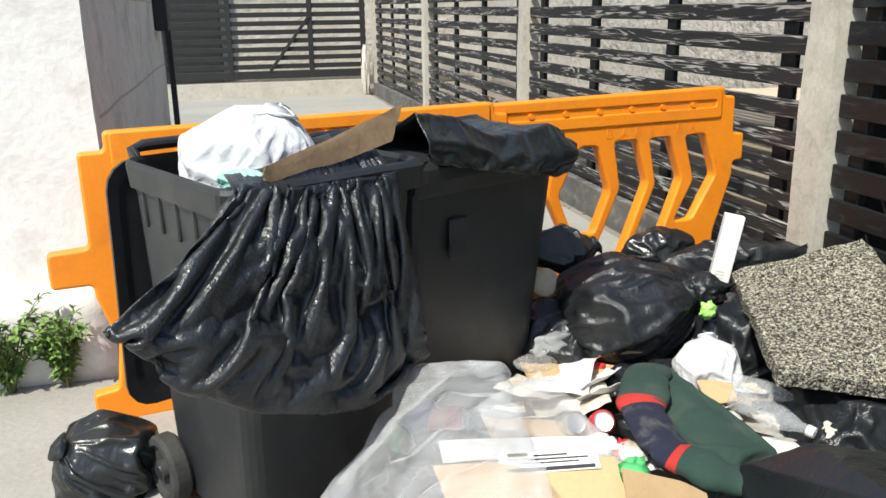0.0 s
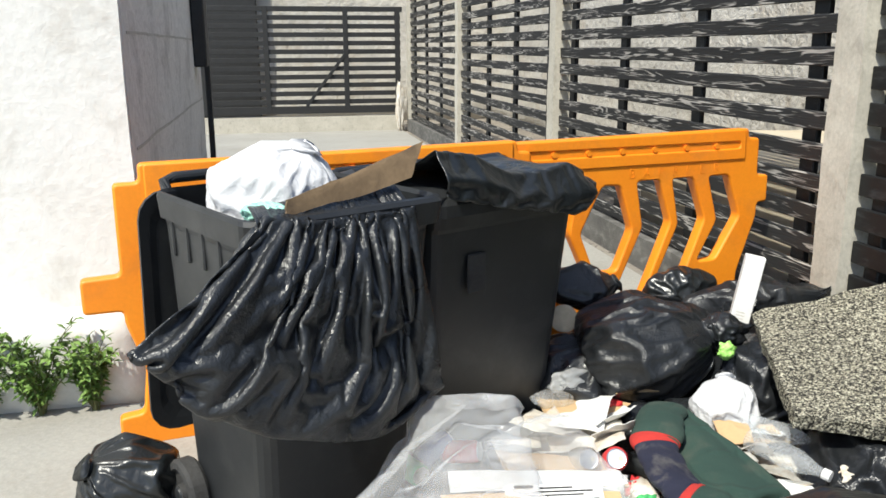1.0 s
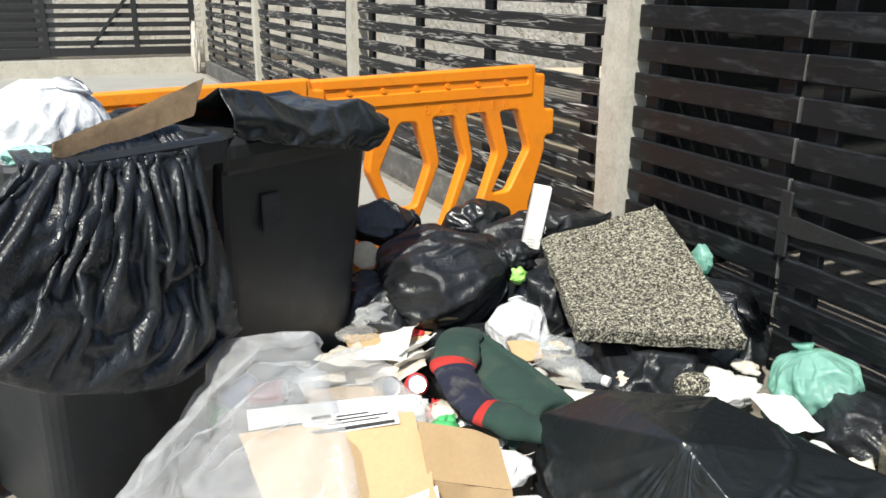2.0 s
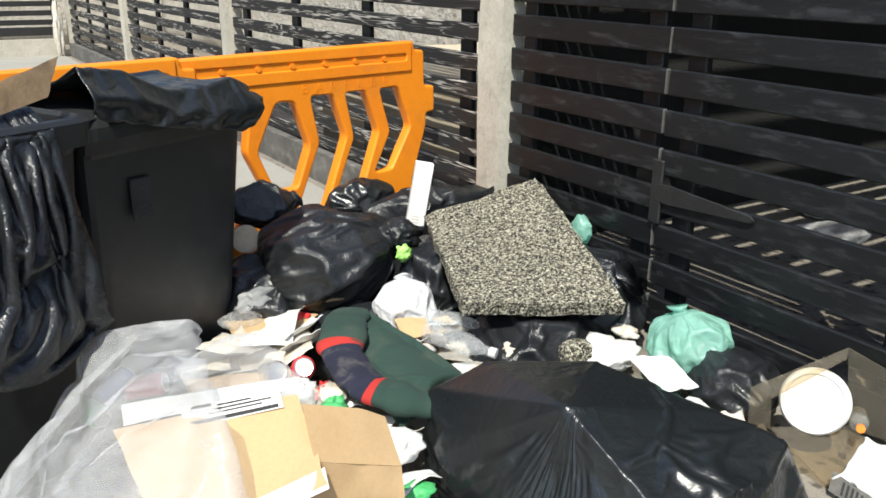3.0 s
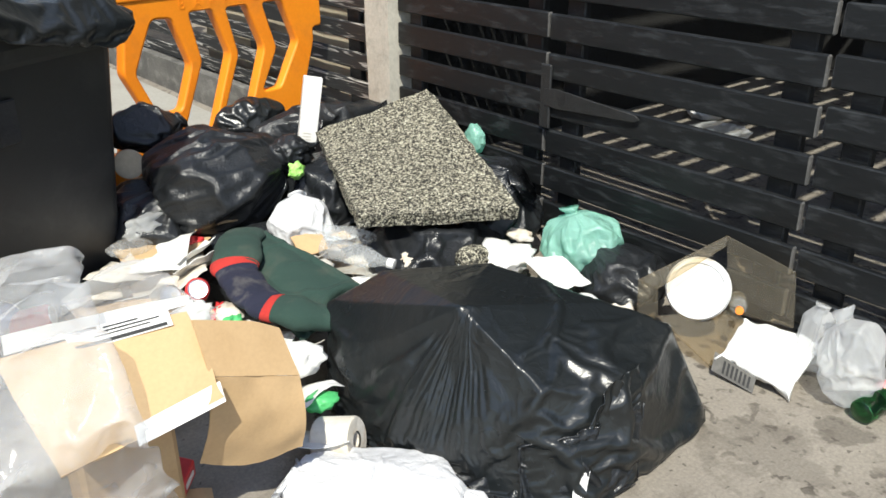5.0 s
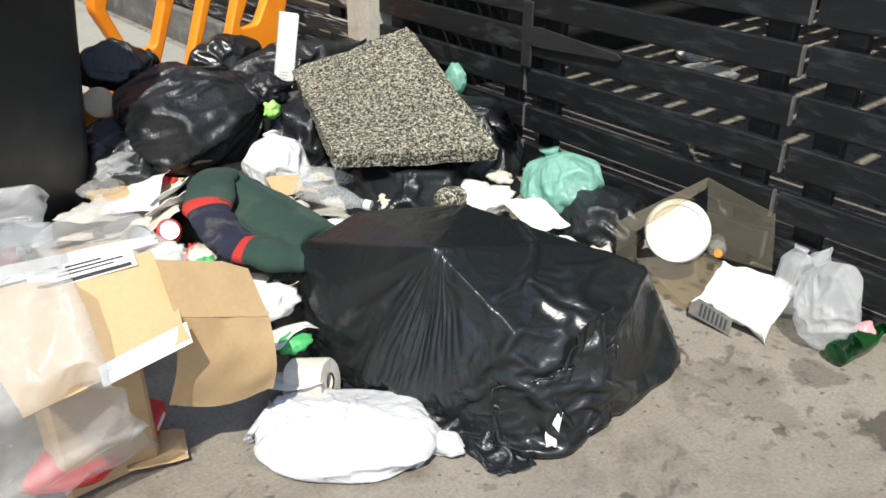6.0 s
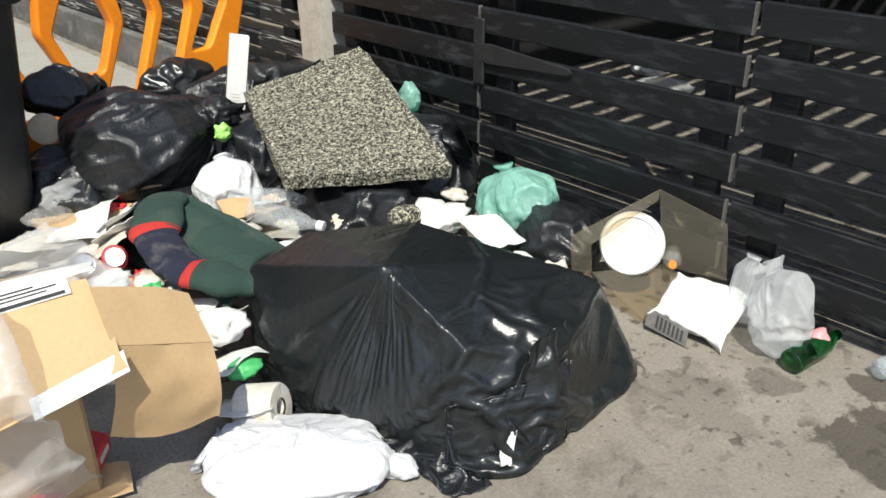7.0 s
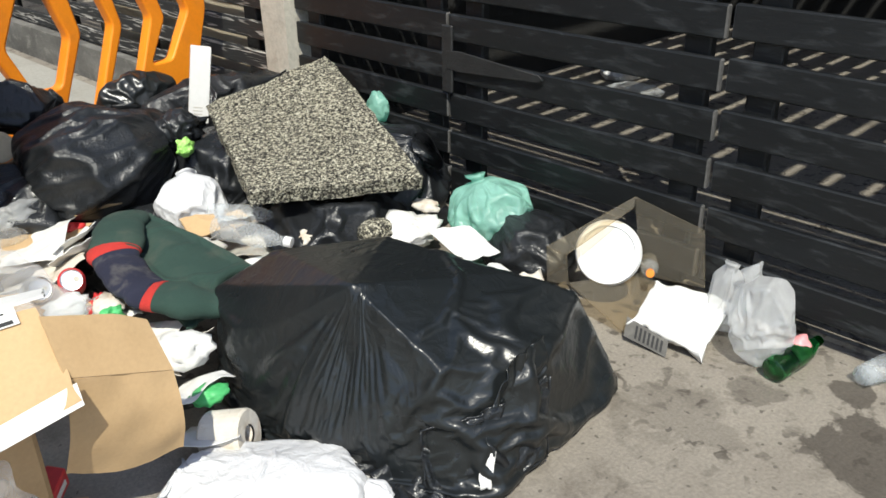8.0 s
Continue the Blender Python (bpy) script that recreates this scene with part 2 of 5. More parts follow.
M_WORN = weathered_board()
M_BIN = surface("dark_bin_plastic", (0.012, 0.0135, 0.015), (0.019, 0.0205, 0.0225), 3, 0.36, 0.58, bump=0.15, bump_scale=140, dist=0.002,
                spot=(0.045, 0.045, 0.045), spot_scale=6, spot_amount=0.4)
M_RUBBER = surface("black_rubber", (0.02, 0.02, 0.02), (0.05, 0.048, 0.045), 12, 0.75, bump=0.3, bump_scale=90)
M_ORANGE = surface("orange_barrier_plastic", (0.86, 0.235, 0.008), (0.92, 0.29, 0.012), 2.5, 0.38, 0.55, bump=0.12, bump_scale=80, dist=0.003,
                   spot=(0.62, 0.20, 0.03), spot_scale=7, spot_amount=0.35, fine=0.1)
M_BAG = plastic_film("black_bag_plastic", (0.012, 0.0133, 0.015), 0.23, 0.20, 34.0)
M_BAG_SMOOTH = plastic_film("stretched_black_plastic", (0.0105, 0.0125, 0.0135), 0.24, 0.12, 8.0, dusty=(0.017, 0.0175, 0.017))
M_WHITEBAG = plastic_film("white_bag_plastic", (0.60, 0.60, 0.61), 0.42, 0.2, 12.0, dusty=(0.66, 0.66, 0.66))
M_TEAL = plastic_film("green_bag_plastic", (0.30, 0.60, 0.50), 0.35, 0.55, 12.0, dusty=(0.42, 0.75, 0.62))
M_FILM = clear_film("milky_packing_film", (0.96, 0.965, 0.97), 0.23, 0.12, 14.0, 0.3)
M_MILKY = clear_film("milky_bag_plastic", (0.97, 0.975, 0.975), 0.40, 0.2, 12.0, 0.4)
M_TEALFILM = clear_film("thin_green_plastic", (0.42, 0.78, 0.66), 0.75, 0.25, 14.0, 0.6)
M_CLEAR = clear_film("clear_thin_plastic", (0.97, 0.98, 0.98), 0.42, 0.22, 12.0, 0.35)
M_CARD = surface("corrugated_cardboard", (0.50, 0.335, 0.175), (0.56, 0.385, 0.21), 3, 0.9, bump=0.15, bump_scale=120, dist=0.002,
                 spot=(0.42, 0.27, 0.13), spot_scale=5, spot_amount=0.3, fine=0.12)
M_OLDCARD = surface("stained_cardboard", (0.13, 0.085, 0.048), (0.25, 0.17, 0.095), 7, 0.95, bump=0.4, bump_scale=70, dist=0.004,
                    spot=(0.07, 0.045, 0.03), spot_scale=9, spot_amount=0.7)
M_PAPER = surface("white_paper", (0.66, 0.65, 0.62), (0.74, 0.735, 0.715), 6, 0.9, bump=0.3, bump_scale=40, dist=0.004, fine=0.08)
M_TISSUE = surface("soiled_paper", (0.55, 0.49, 0.40), (0.70, 0.67, 0.61), 9, 0.95, bump=0.6, bump_scale=45, dist=0.006,
                   spot=(0.42, 0.27, 0.14), spot_scale=11, spot_amount=0.6, fine=0.1)
M_SPECK = speckle("flecked_foam")
M_GREEN = surface("green_knit", (0.018, 0.045, 0.036), (0.028, 0.062, 0.048), 6, 0.95, bump=0.5, bump_scale=260, dist=0.004,
                  spot=(0.10, 0.10, 0.075), spot_scale=7, spot_amount=0.35)
M_NAVY = surface("navy_knit", (0.012, 0.014, 0.032), (0.02, 0.022, 0.045), 8, 0.95, bump=0.5, bump_scale=260, dist=0.004,
                 spot=(0.14, 0.13, 0.12), spot_scale=14, spot_amount=0.5)
M_RED = surface("red_knit", (0.42, 0.025, 0.02), (0.52, 0.04, 0.03), 8, 0.9, bump=0.4, bump_scale=240, dist=0.003)
M_REDPRINT = surface("red_print", (0.60, 0.03, 0.035), (0.68, 0.05, 0.05), 10, 0.4, bump=0.1, bump_scale=60)
M_ALU = surface("can_metal", (0.70, 0.70, 0.70), (0.80, 0.80, 0.80), 20, 0.28, 0.4, bump=0.15, bump_scale=60, metal=1.0)
M_BLUEPRINT = surface("blue_print", (0.03, 0.06, 0.26), (0.05, 0.09, 0.34), 10, 0.35, bump=0.1, bump_scale=60)
M_GREENPRINT = surface("green_print", (0.05, 0.42, 0.12), (0.12, 0.55, 0.2), 10, 0.45, bump=0.1, bump_scale=60)
M_LIME = plastic_film("lime_plastic", (0.36, 0.72, 0.16), 0.35, 0.4, 18.0, dusty=(0.5, 0.8, 0.3))
M_INK = surface("black_ink", (0.02, 0.02, 0.02), (0.04, 0.04, 0.04), 9, 0.7, bump=0.05)
M_WHITEPLASTIC = surface("white_moulded_plastic", (0.78, 0.78, 0.77), (0.83, 0.83, 0.82), 6, 0.35, bump=0.08, bump_scale=60, fine=0.05)
M_BOTTLE = glassy("green_glass", (0.02, 0.35, 0.08))
M_PET = clear_film("clear_bottle_plastic", (0.95, 0.97, 0.98), 0.25, 0.05, 30.0, 0.25)
M_ACRYLIC = clear_film("smoky_clear_acrylic", (0.88, 0.83, 0.73), 0.08, 0.06, 5.0, 0.02)
M_ORANGECAP = surface("orange_cap_plastic", (0.85, 0.22, 0.02), (0.9, 0.27, 0.03), 10, 0.4, bump=0.05)
M_PINK = surface("pink_cup_plastic", (0.75, 0.28, 0.30), (0.82, 0.36, 0.36), 10, 0.4, bump=0.05)
M_LEAF = surface("leaf_green", (0.10, 0.20, 0.03), (0.22, 0.34, 0.08), 30, 0.5, bump=0.2, bump_scale=120, island=True)
M_STEM = surface("plant_stem", (0.10, 0.13, 0.04), (0.16, 0.17, 0.07), 20, 0.7)
M_RAW = surface("raw_board_end", (0.06, 0.06, 0.058), (0.11, 0.105, 0.10), 20, 0.9)
# near-black colour that stands in for the deep shade inside the shed
M_SHED_SHADE = surface("shed_shade", (0.012, 0.012, 0.012), (0.02, 0.019, 0.018), 2, 0.9)
M_IRON = surface("black_iron", (0.012, 0.012, 0.012), (0.02, 0.02, 0.02), 10, 0.5, 0.7, bump=0.3, bump_scale=60)
M_PLANK = surface("pale_plank", (0.50, 0.42, 0.30), (0.60, 0.52, 0.40), 3, 0.85, bump=0.3, bump_scale=50, stretch=(1, 0.2, 1))


# ---- builders ----
def part(name, bm, material, parent=None, label="", smooth=False):
    me = bpy.data.meshes.new(name)
    bm.normal_update()
    if smooth:
        for f in bm.faces:
            f.smooth = True
    bm.to_mesh(me)
    bm.free()
    me.materials.append(material)
    ob = new(name, me)
    if parent is not None:
        ob.parent = parent
    if label:
        ob["label"] = label
    return ob


def thing(name, m, label, category, group=""):
    ob = new(name)
    ob.matrix_world = m
    ob.empty_display_size = 0.1
    return tagged(ob, label, category, group)


def box_bm(x0, x1, y0, y1, z0, z1, bevel=0.0, segments=1, bm=None):
    own = bm is None
    bm = bm or bmesh.new()
    g = bmesh.ops.create_cube(bm, size=1.0)
    for v in g["verts"]:
        v.co = Vector((x0 + (v.co.x + 0.5) * (x1 - x0), y0 + (v.co.y + 0.5) * (y1 - y0), z0 + (v.co.z + 0.5) * (z1 - z0)))
    if bevel:
        bmesh.ops.bevel(bm, geom=list({e for v in g["verts"] for e in v.link_edges}), offset=bevel, segments=segments, affect="EDGES", profile=0.5)
    return bm


def loft(rings, close_start=True, close_end=True, bm=None):
    bm = bm or bmesh.new()
    rows = [[bm.verts.new(p) for p in r] for r in rings]
    n = len(rows[0])
    for a, b in zip(rows, rows[1:]):
        for i in range(n):
            bm.faces.new((a[i], a[(i + 1) % n], b[(i + 1) % n], b[i]))
    if close_start:
        bm.faces.new(rows[0][::-1])
    if close_end:
        bm.faces.new(rows[-1])
    return bm


def ring_rect(cx, cy, w, d, r, z, k=5):
    pts = []
    for qx, qy, a0 in ((1, 1, 0), (-1, 1, 90), (-1, -1, 180), (1, -1, 270)):
        for i in range(k):
            a = radians(a0 + 90 * i / (k - 1))
            pts.append(Vector((cx + qx * (w / 2 - r) + r * math.cos(a), cy + qy * (d / 2 - r) + r * math.sin(a), z)))
    return pts


def ring_circle(r, z, k=28, squash=1.0):
    return [Vector((r * math.cos(2 * math.pi * i / k), squash * r * math.sin(2 * math.pi * i / k), z)) for i in range(k)]


def turned(profile, k=28, close_start=True, close_end=True):
    """A body of revolution about z from (radius, height) pairs."""
    return loft([ring_circle(r, z, k) for r, z in profile], close_start, close_end)


def tube(path, radius, k=10):
    """A tube along a list of points; radius may be one number or one for each point, or pairs (wide, high)."""
    pts = [Vector(p) for p in path]
    rings = []
    for i, p in enumerate(pts):
        d = (pts[min(i + 1, len(pts) - 1)] - pts[max(i - 1, 0)]).normalized()
        side = d.cross(Vector((0, 0, 1)))
        side = side.normalized() if side.length > 1e-4 else Vector((1, 0, 0))
        up = side.cross(d).normalized()
        r = radius[i] if isinstance(radius, (list, tuple)) else radius
        a, b = r if isinstance(r, (list, tuple)) else (r, r)
        rings.append([p + side * a * math.cos(2 * math.pi * j / k) + up * b * math.sin(2 * math.pi * j / k) for j in range(k)])
    return loft(rings)


def fbm(p, octaves=4):
    return noise.fractal(p, 1.0, 2.0, octaves, noise_basis="PERLIN_ORIGINAL")


def ridge(p):
    return 1.0 - abs(noise.noise(p)) * 2.0


def bag_bm(size, seed, lumps=0.22, crease=0.07, pleat=0.0, pleats=15, floor=None, detail=5, square=0.0, pull=(0, 0, 1), stretch=0.55):
    """A full, crumpled sack about the origin; pleat gathers it towards the pull direction."""
    bm = bmesh.new()
    bmesh.ops.create_icosphere(bm, subdivisions=detail, radius=1.0)
    off = Vector((seed * 3.17, seed * -1.73, seed * 0.91))
    axis = Vector(pull).normalized()
    s1 = axis.orthogonal().normalized()
    s2 = axis.cross(s1)
    for v in bm.verts:
        d = v.co.normalized()
        q = d.copy()
        if square:
            m = max(abs(d.x), abs(d.y), abs(d.z))
            q = d.lerp(d / m * 0.86, square)
        h = 1.0 + lumps * fbm(d * 1.4 + off, 3)
        q3 = d + (stretch - 1.0) * axis * d.dot(axis) + 0.16 * noise.noise_vector(d * 2.5 + off)
        w1 = noise.voronoi(q3 * 2.1 + off)[0]
        w2 = noise.voronoi(q3 * 4.6 - off)[0]
        h += crease * (1.5 * (0.25 - min(0.5, w1[1] - w1[0])) + 0.75 * (0.25 - min(0.5, w2[1] - w2[0])))
        w3 = noise.voronoi(q3 * 9.5 + off)[0]
        h += crease * (0.26 * (0.25 - min(0.5, w3[1] - w3[0])) + 0.05 * ridge(q3 * 14 + off))
        if pleat:
            c = d.dot(axis)
            ang = math.atan2(d.dot(s2), d.dot(s1))
            w = max(0.0, (c + 0.35) / 1.35)
            h += pleat * w * w * math.sin(pleats * ang + 3.0 * noise.noise(d * 2.2 + off)) * (1 - 0.55 * w)
            if c > 0.80:
                t = (c - 0.80) / 0.20
                q = q.lerp(axis * (0.9 + 0.5 * t) + (q - axis * c) * 0.25, t)
        v.co = Vector((q.x * size[0], q.y * size[1], q.z * size[2])) * h
        if floor is not None and v.co.z < floor:
            v.co.z = floor + 0.12 * (v.co.z - floor) * 0.2 + 0.004 * noise.noise(d * 9)
    return bm


def sheet_bm(f, nu, nv, thick=0.002):
    """A sheet from a function of u, v in 0 to 1, with a real thickness."""
    top = [[f(i / nu, j / nv) for j in range(nv + 1)] for i in range(nu + 1)]
    bm = bmesh.new()
    vs = [[bm.verts.new(p) for p in row] for row in top]
    for i in range(nu):
        for j in range(nv):
            bm.faces.new((vs[i][j], vs[i + 1][j], vs[i + 1][j + 1], vs[i][j + 1]))
    bm.normal_update()
    if thick:
        low = [[bm.verts.new(v.co - v.normal * thick) for v in row] for row in vs]
        for i in range(nu):
            for j in range(nv):
                bm.faces.new((low[i][j + 1], low[i + 1][j + 1], low[i + 1][j], low[i][j]))
        edge = [(0, j) for j in range(nv)] + [(i, nv) for i in range(nu)] + [(nu, j) for j in range(nv, 0, -1)] + [(i, 0) for i in range(nu, 0, -1)]
        for a, b in zip(edge, edge[1:] + edge[:1]):
            bm.faces.new((vs[b[0]][b[1]], vs[a[0]][a[1]], low[a[0]][a[1]], low[b[0]][b[1]]))
    return bm


def settle(P, R, slack=(1.0, 1.0), pin=None, keep=None, wrap=False, steps=45, pull=(0.0, 0.0, -0.0005), bend=0.12, loops=4):
    """Lets a sheet of points (rows x columns x 3) come to rest. Its edges keep the lengths of R times slack, along the rows and across;
    pinned points stay, and keep pushes points out of what lies beneath."""
    m, n = P.shape[:2]
    idx = np.arange(m * n).reshape(m, n)
    X, Y = P.reshape(-1, 3).copy(), R.reshape(-1, 3)
    sl = [np.broadcast_to(np.asarray(k, float), (m, n)).reshape(-1) for k in slack]
    free = np.ones(m * n) if pin is None else 1.0 - pin.reshape(-1)
    sets = []
    for di, dj, k in ((1, 0, 1.0), (0, 1, 1.0), (1, 1, 0.45), (1, -1, 0.45), (2, 0, bend), (0, 2, bend)):
        ii, jj = np.meshgrid(np.arange(m - di), np.arange(n), indexing="ij")
        far = jj + dj
        ok = np.ones_like(jj, bool) if wrap else (far >= 0) & (far < n)
        a, b = idx[ii, jj][ok], idx[ii + di, far % n][ok]
        odd = ((ii // di if di else jj // dj) % 2)[ok]
        scale = sl[0] if dj == 0 else sl[1] if di == 0 else 0.5 * (sl[0] + sl[1])
        for half in (0, 1):
            A, B = a[odd == half], b[odd == half]
            rest = np.linalg.norm(Y[A] - Y[B], axis=1) * 0.5 * (scale[A] + scale[B])
            total = free[A] + free[B] + 1e-9
            sets.append((A, B, rest, k * free[A] / total, k * free[B] / total))
    fr = free[:, None]
    V = np.zeros_like(X)
    for _ in range(steps):
        Q = X + (0.9 * V + (pull(X) if callable(pull) else np.array(pull))) * fr
        for _ in range(loops):
            for A, B, rest, fa, fb in sets:
                D = Q[B] - Q[A]
                L = np.sqrt((D * D).sum(1)) + 1e-9
                c = 1.0 - rest / L
                Q[A] += D * (c * fa)[:, None]
                Q[B] -= D * (c * fb)[:, None]
            if keep:
                keep(Q)
        V = np.clip(Q - X, -0.012, 0.012)
        X = X + (Q - X) * fr
    return X.reshape(m, n, 3)


def finer(P, wrap=False):
    """Twice the points each way along a smooth curve (a closed one stays closed)."""
    def along_rows(A, closed):
        n = len(A)
        if closed:
            mids = (9 * (A + np.roll(A, -1, 0)) - np.roll(A, 1, 0) - np.roll(A, -2, 0)) / 16
            out = np.empty((2 * n,) + A.shape[1:])
            out[0::2], out[1::2] = A, mids
            return out
        E = np.concatenate([2 * A[:1] - A[1:2], A, 2 * A[-1:] - A[-2:-1]])
        mids = (9 * (E[1:-2] + E[2:-1]) - E[:-3] - E[3:]) / 16
        out = np.empty((2 * n - 1,) + A.shape[1:])
        out[0::2], out[1::2] = A, mids
        return out
    return along_rows(along_rows(P, False).transpose(1, 0, 2), wrap).transpose(1, 0, 2)


def jitter(P, size, scale, seed):
    """Small even noise that lets a sheet buckle."""
    o = Vector((seed * 1.7, seed * -0.9, seed * 2.3))
    return P + size * np.array([noise.noise_vector(Vector(p) * scale + o) for p in P.reshape(-1, 3)]).reshape(P.shape)


def rows_of(f, nu, nv):
    return np.array([[tuple(f(i / nu, j / nv)) for j in range(nv + 1)] for i in range(nu + 1)])


def grid_bm(P, wrap=False, thick=0.0, caps=False):
    """A mesh from a sheet of points, closed round when wrap, with a thickness or end caps."""
    m, n = P.shape[:2]
    idx = np.arange(m * n).reshape(m, n)
    nxt = np.roll(idx, -1, 1) if wrap else idx[:, 1:]
    cur = idx if wrap else idx[:, :-1]
    quads = np.stack([cur[:-1], nxt[:-1], nxt[1:], cur[1:]], -1).reshape(-1, 4)
    co, faces = P.reshape(-1, 3), quads.tolist()
    if thick:
        gu, gv = np.gradient(P, axis=0), np.gradient(P, axis=1)
        nn = np.cross(gv, gu)
        nn /= np.linalg.norm(nn, axis=2, keepdims=True) + 1e-9
        co = np.concatenate([co, (P - nn * thick).reshape(-1, 3)])
        faces += (quads[:, ::-1] + m * n).tolist()
        ring = [*idx[0, :-1], *idx[:-1, -1], *idx[-1, :0:-1], *idx[:0:-1, 0]]
        faces += [(int(b), int(a), int(a) + m * n, int(b) + m * n) for a, b in zip(ring, ring[1:] + ring[:1])]
    if caps:
        faces += [tuple(idx[0, ::-1].tolist()), tuple(idx[-1].tolist())]
    me = bpy.data.meshes.new("tmp")
    me.from_pydata(co.tolist(), [], faces)
    bm = bmesh.new()
    bm.from_mesh(me)
    bpy.data.meshes.remove(me)
    bmesh.ops.recalc_face_normals(bm, faces=bm.faces)
    return bm


def planes_keep(N, D, gap=0.003, floor=None):
    """Pushes points out of a faceted body given by its planes, and off the floor."""
    def keep(Q):
        far = Q @ N.T - D
        k = far.argmax(1)
        g = far[np.arange(len(Q)), k] - gap
        low = g < 0
        Q[low] -= N[k[low]] * g[low][:, None]
        if floor is not None:
            np.maximum(Q[:, 2], floor, out=Q[:, 2])
    return keep


def planes_press(N, D, press, weight):
    """Draws film towards a faceted body, with a little weight of its own."""
    def pull(Q):
        k = (Q @ N.T - D).argmax(1)
        return -N[k] * press + np.array((0.0, 0.0, -weight))
    return pull


def sack_bm(size, seed, pull=(0, 0, 1), neck=0.12, slack=(1.06, 1.16), floor=None, rows=27, around=64, facets=64, weight=0.00004, press=0.00005, fine=True, crinkle=1.012):
    """A film sack about the origin over faceted contents, gathered to a neck in the pull direction; its slack film creases."""
    r = random.Random(seed)
    axis = Vector(pull).normalized()
    s1 = axis.orthogonal().normalized()
    s2 = axis.cross(s1)
    sz = np.array(size)
    N = np.array([tuple(Vector((r.gauss(0, 1), r.gauss(0, 1), r.gauss(0, 1))).normalized()) for _ in range(facets)])
    D = np.linalg.norm(N * sz, axis=1) * np.array([r.uniform(0.86, 1.0) for _ in range(facets)])
    P = np.zeros((rows, around, 3))
    for i in range(rows):
        t = i / (rows - 1)
        for j in range(around):
            an = 2 * math.pi * j / around
            ring = s1 * math.cos(an) + s2 * math.sin(an)
            el = radians(-86 + 164 * min(1.0, t / 0.88))
            d = np.array(axis * math.sin(el) + ring * math.cos(el))
            nd = N @ d
            far = min(1.25 * np.linalg.norm(d * sz), (D[nd > 1e-6] / nd[nd > 1e-6]).min())
            p = d * far * 1.02
            if t > 0.88:
                f = (t - 0.88) / 0.12
                p = p + (np.array(axis) * neck * f + np.array(ring) * 0.10 * f * f) * sz
            P[i, j] = p
    if floor is not None:
        P[:, :, 2] = np.maximum(P[:, :, 2], floor)
    keep = planes_keep(N, D, 0.003, floor)
    draw = planes_press(N, D, press, weight)

    def settled(P, slack, steps, amount, scale, bend):
        pin = np.zeros(P.shape[:2])
        pin[0], pin[int(P.shape[0] * 0.90)], pin[-1] = 1, 1, 1
        return settle(jitter(P, amount, scale, seed), P, slack, pin, keep, True, steps, draw, bend)
    P = settled(P, slack, 40, 0.012, 16.0, 0.05)
    if fine:
        P = settled(finer(P, True), (1.01, crinkle), 12, 0.0012, 45.0, 0.08)
    return grid_bm(P, True, caps=True)


def sack(name, loc, size, seed, material, label, category, group="", rot=0.0, **kw):
    """One filled sack as a thing of a single mesh."""
    ob = part(name, sack_bm(size, seed, **kw), material, smooth=True)
    ob.matrix_world = pose(*loc, 0, 0, rot)
    return tagged(ob, label, category, group)


def bilinear(a, b, c, d):
    a, b, c, d = map(Vector, (a, b, c, d))
    return lambda u, v: a * (1 - u) * (1 - v) + b * u * (1 - v) + c * u * v + d * (1 - u) * v


def crumpled(a, b, c, d, amount=0.02, scale=8.0, seed=0, sag=0.0):
    """A creased sheet between four corners a, b, c, d (in order round it)."""
    base = bilinear(a, b, c, d)
    o = Vector((seed * 2.1, seed * 1.3, -seed))
    wide = (Vector(b) - Vector(a)).length

    def f(u, v):
        p = base(u, v)
        e = 0.05 * wide
        q = base(u + e * noise.noise(Vector((u * 4, v * 4, seed))), v + e * noise.noise(Vector((v * 5, u * 5, seed + 9))))
        k = amount * (ridge(p * scale + o + 0.4 * noise.noise_vector(p * scale * 0.7 + o)) * 0.8 + 0.6 * noise.noise(p * scale * 0.4 + o))
        return q + Vector((0, 0, k + sag * math.sin(math.pi * u) * math.sin(math.pi * v)))
    return f


def plate_mesh(name, outline, holes, thick, bevel, material):
    """A flat moulding in the x-z plane with openings through it and rounded edges."""
    cu = bpy.data.curves.new(name, "CURVE")
    cu.dimensions, cu.fill_mode = "2D", "BOTH"
    cu.extrude, cu.bevel_depth, cu.bevel_resolution = thick / 2 - bevel, bevel, 2
    cu.offset = -bevel
    for pts in (outline, *holes):
        sp = cu.splines.new("POLY")
        sp.points.add(len(pts) - 1)
        for p, (x, z) in zip(sp.points, pts):
            p.co = (x, z, 0, 1)
        sp.use_cyclic_u = True
    tmp = new(name, cu)
    me = bpy.data.meshes.new_from_object(tmp.evaluated_get(bpy.context.evaluated_depsgraph_get()))
    bpy.data.objects.remove(tmp)
    bpy.data.curves.remove(cu)
    weld = bmesh.new()
    weld.from_mesh(me)
    bmesh.ops.remove_doubles(weld, verts=weld.verts, dist=0.0004)
    weld.to_mesh(me)
    weld.free()
    me.transform(Matrix.Rotation(radians(90), 4, "X"))
    me.materials.clear()
    me.materials.append(material)
    return me


def rounded(pts, r, k=3):
    """Cuts the corners of a closed outline with small arcs."""
    out, n = [], len(pts)
    for i, p in enumerate(pts):
        p, a, b = Vector(p), Vector(pts[i - 1]), Vector(pts[(i + 1) % n])
        ra = min(r, (a - p).length * 0.45)
        rb = min(r, (b - p).length * 0.45)
        s, e = p + (a - p).normalized() * ra, p + (b - p).normalized() * rb
        for j in range(k + 1):
            t = j / k
            out.append(tuple(s * (1 - t) ** 2 + p * 2 * t * (1 - t) + e * t * t))
    return out


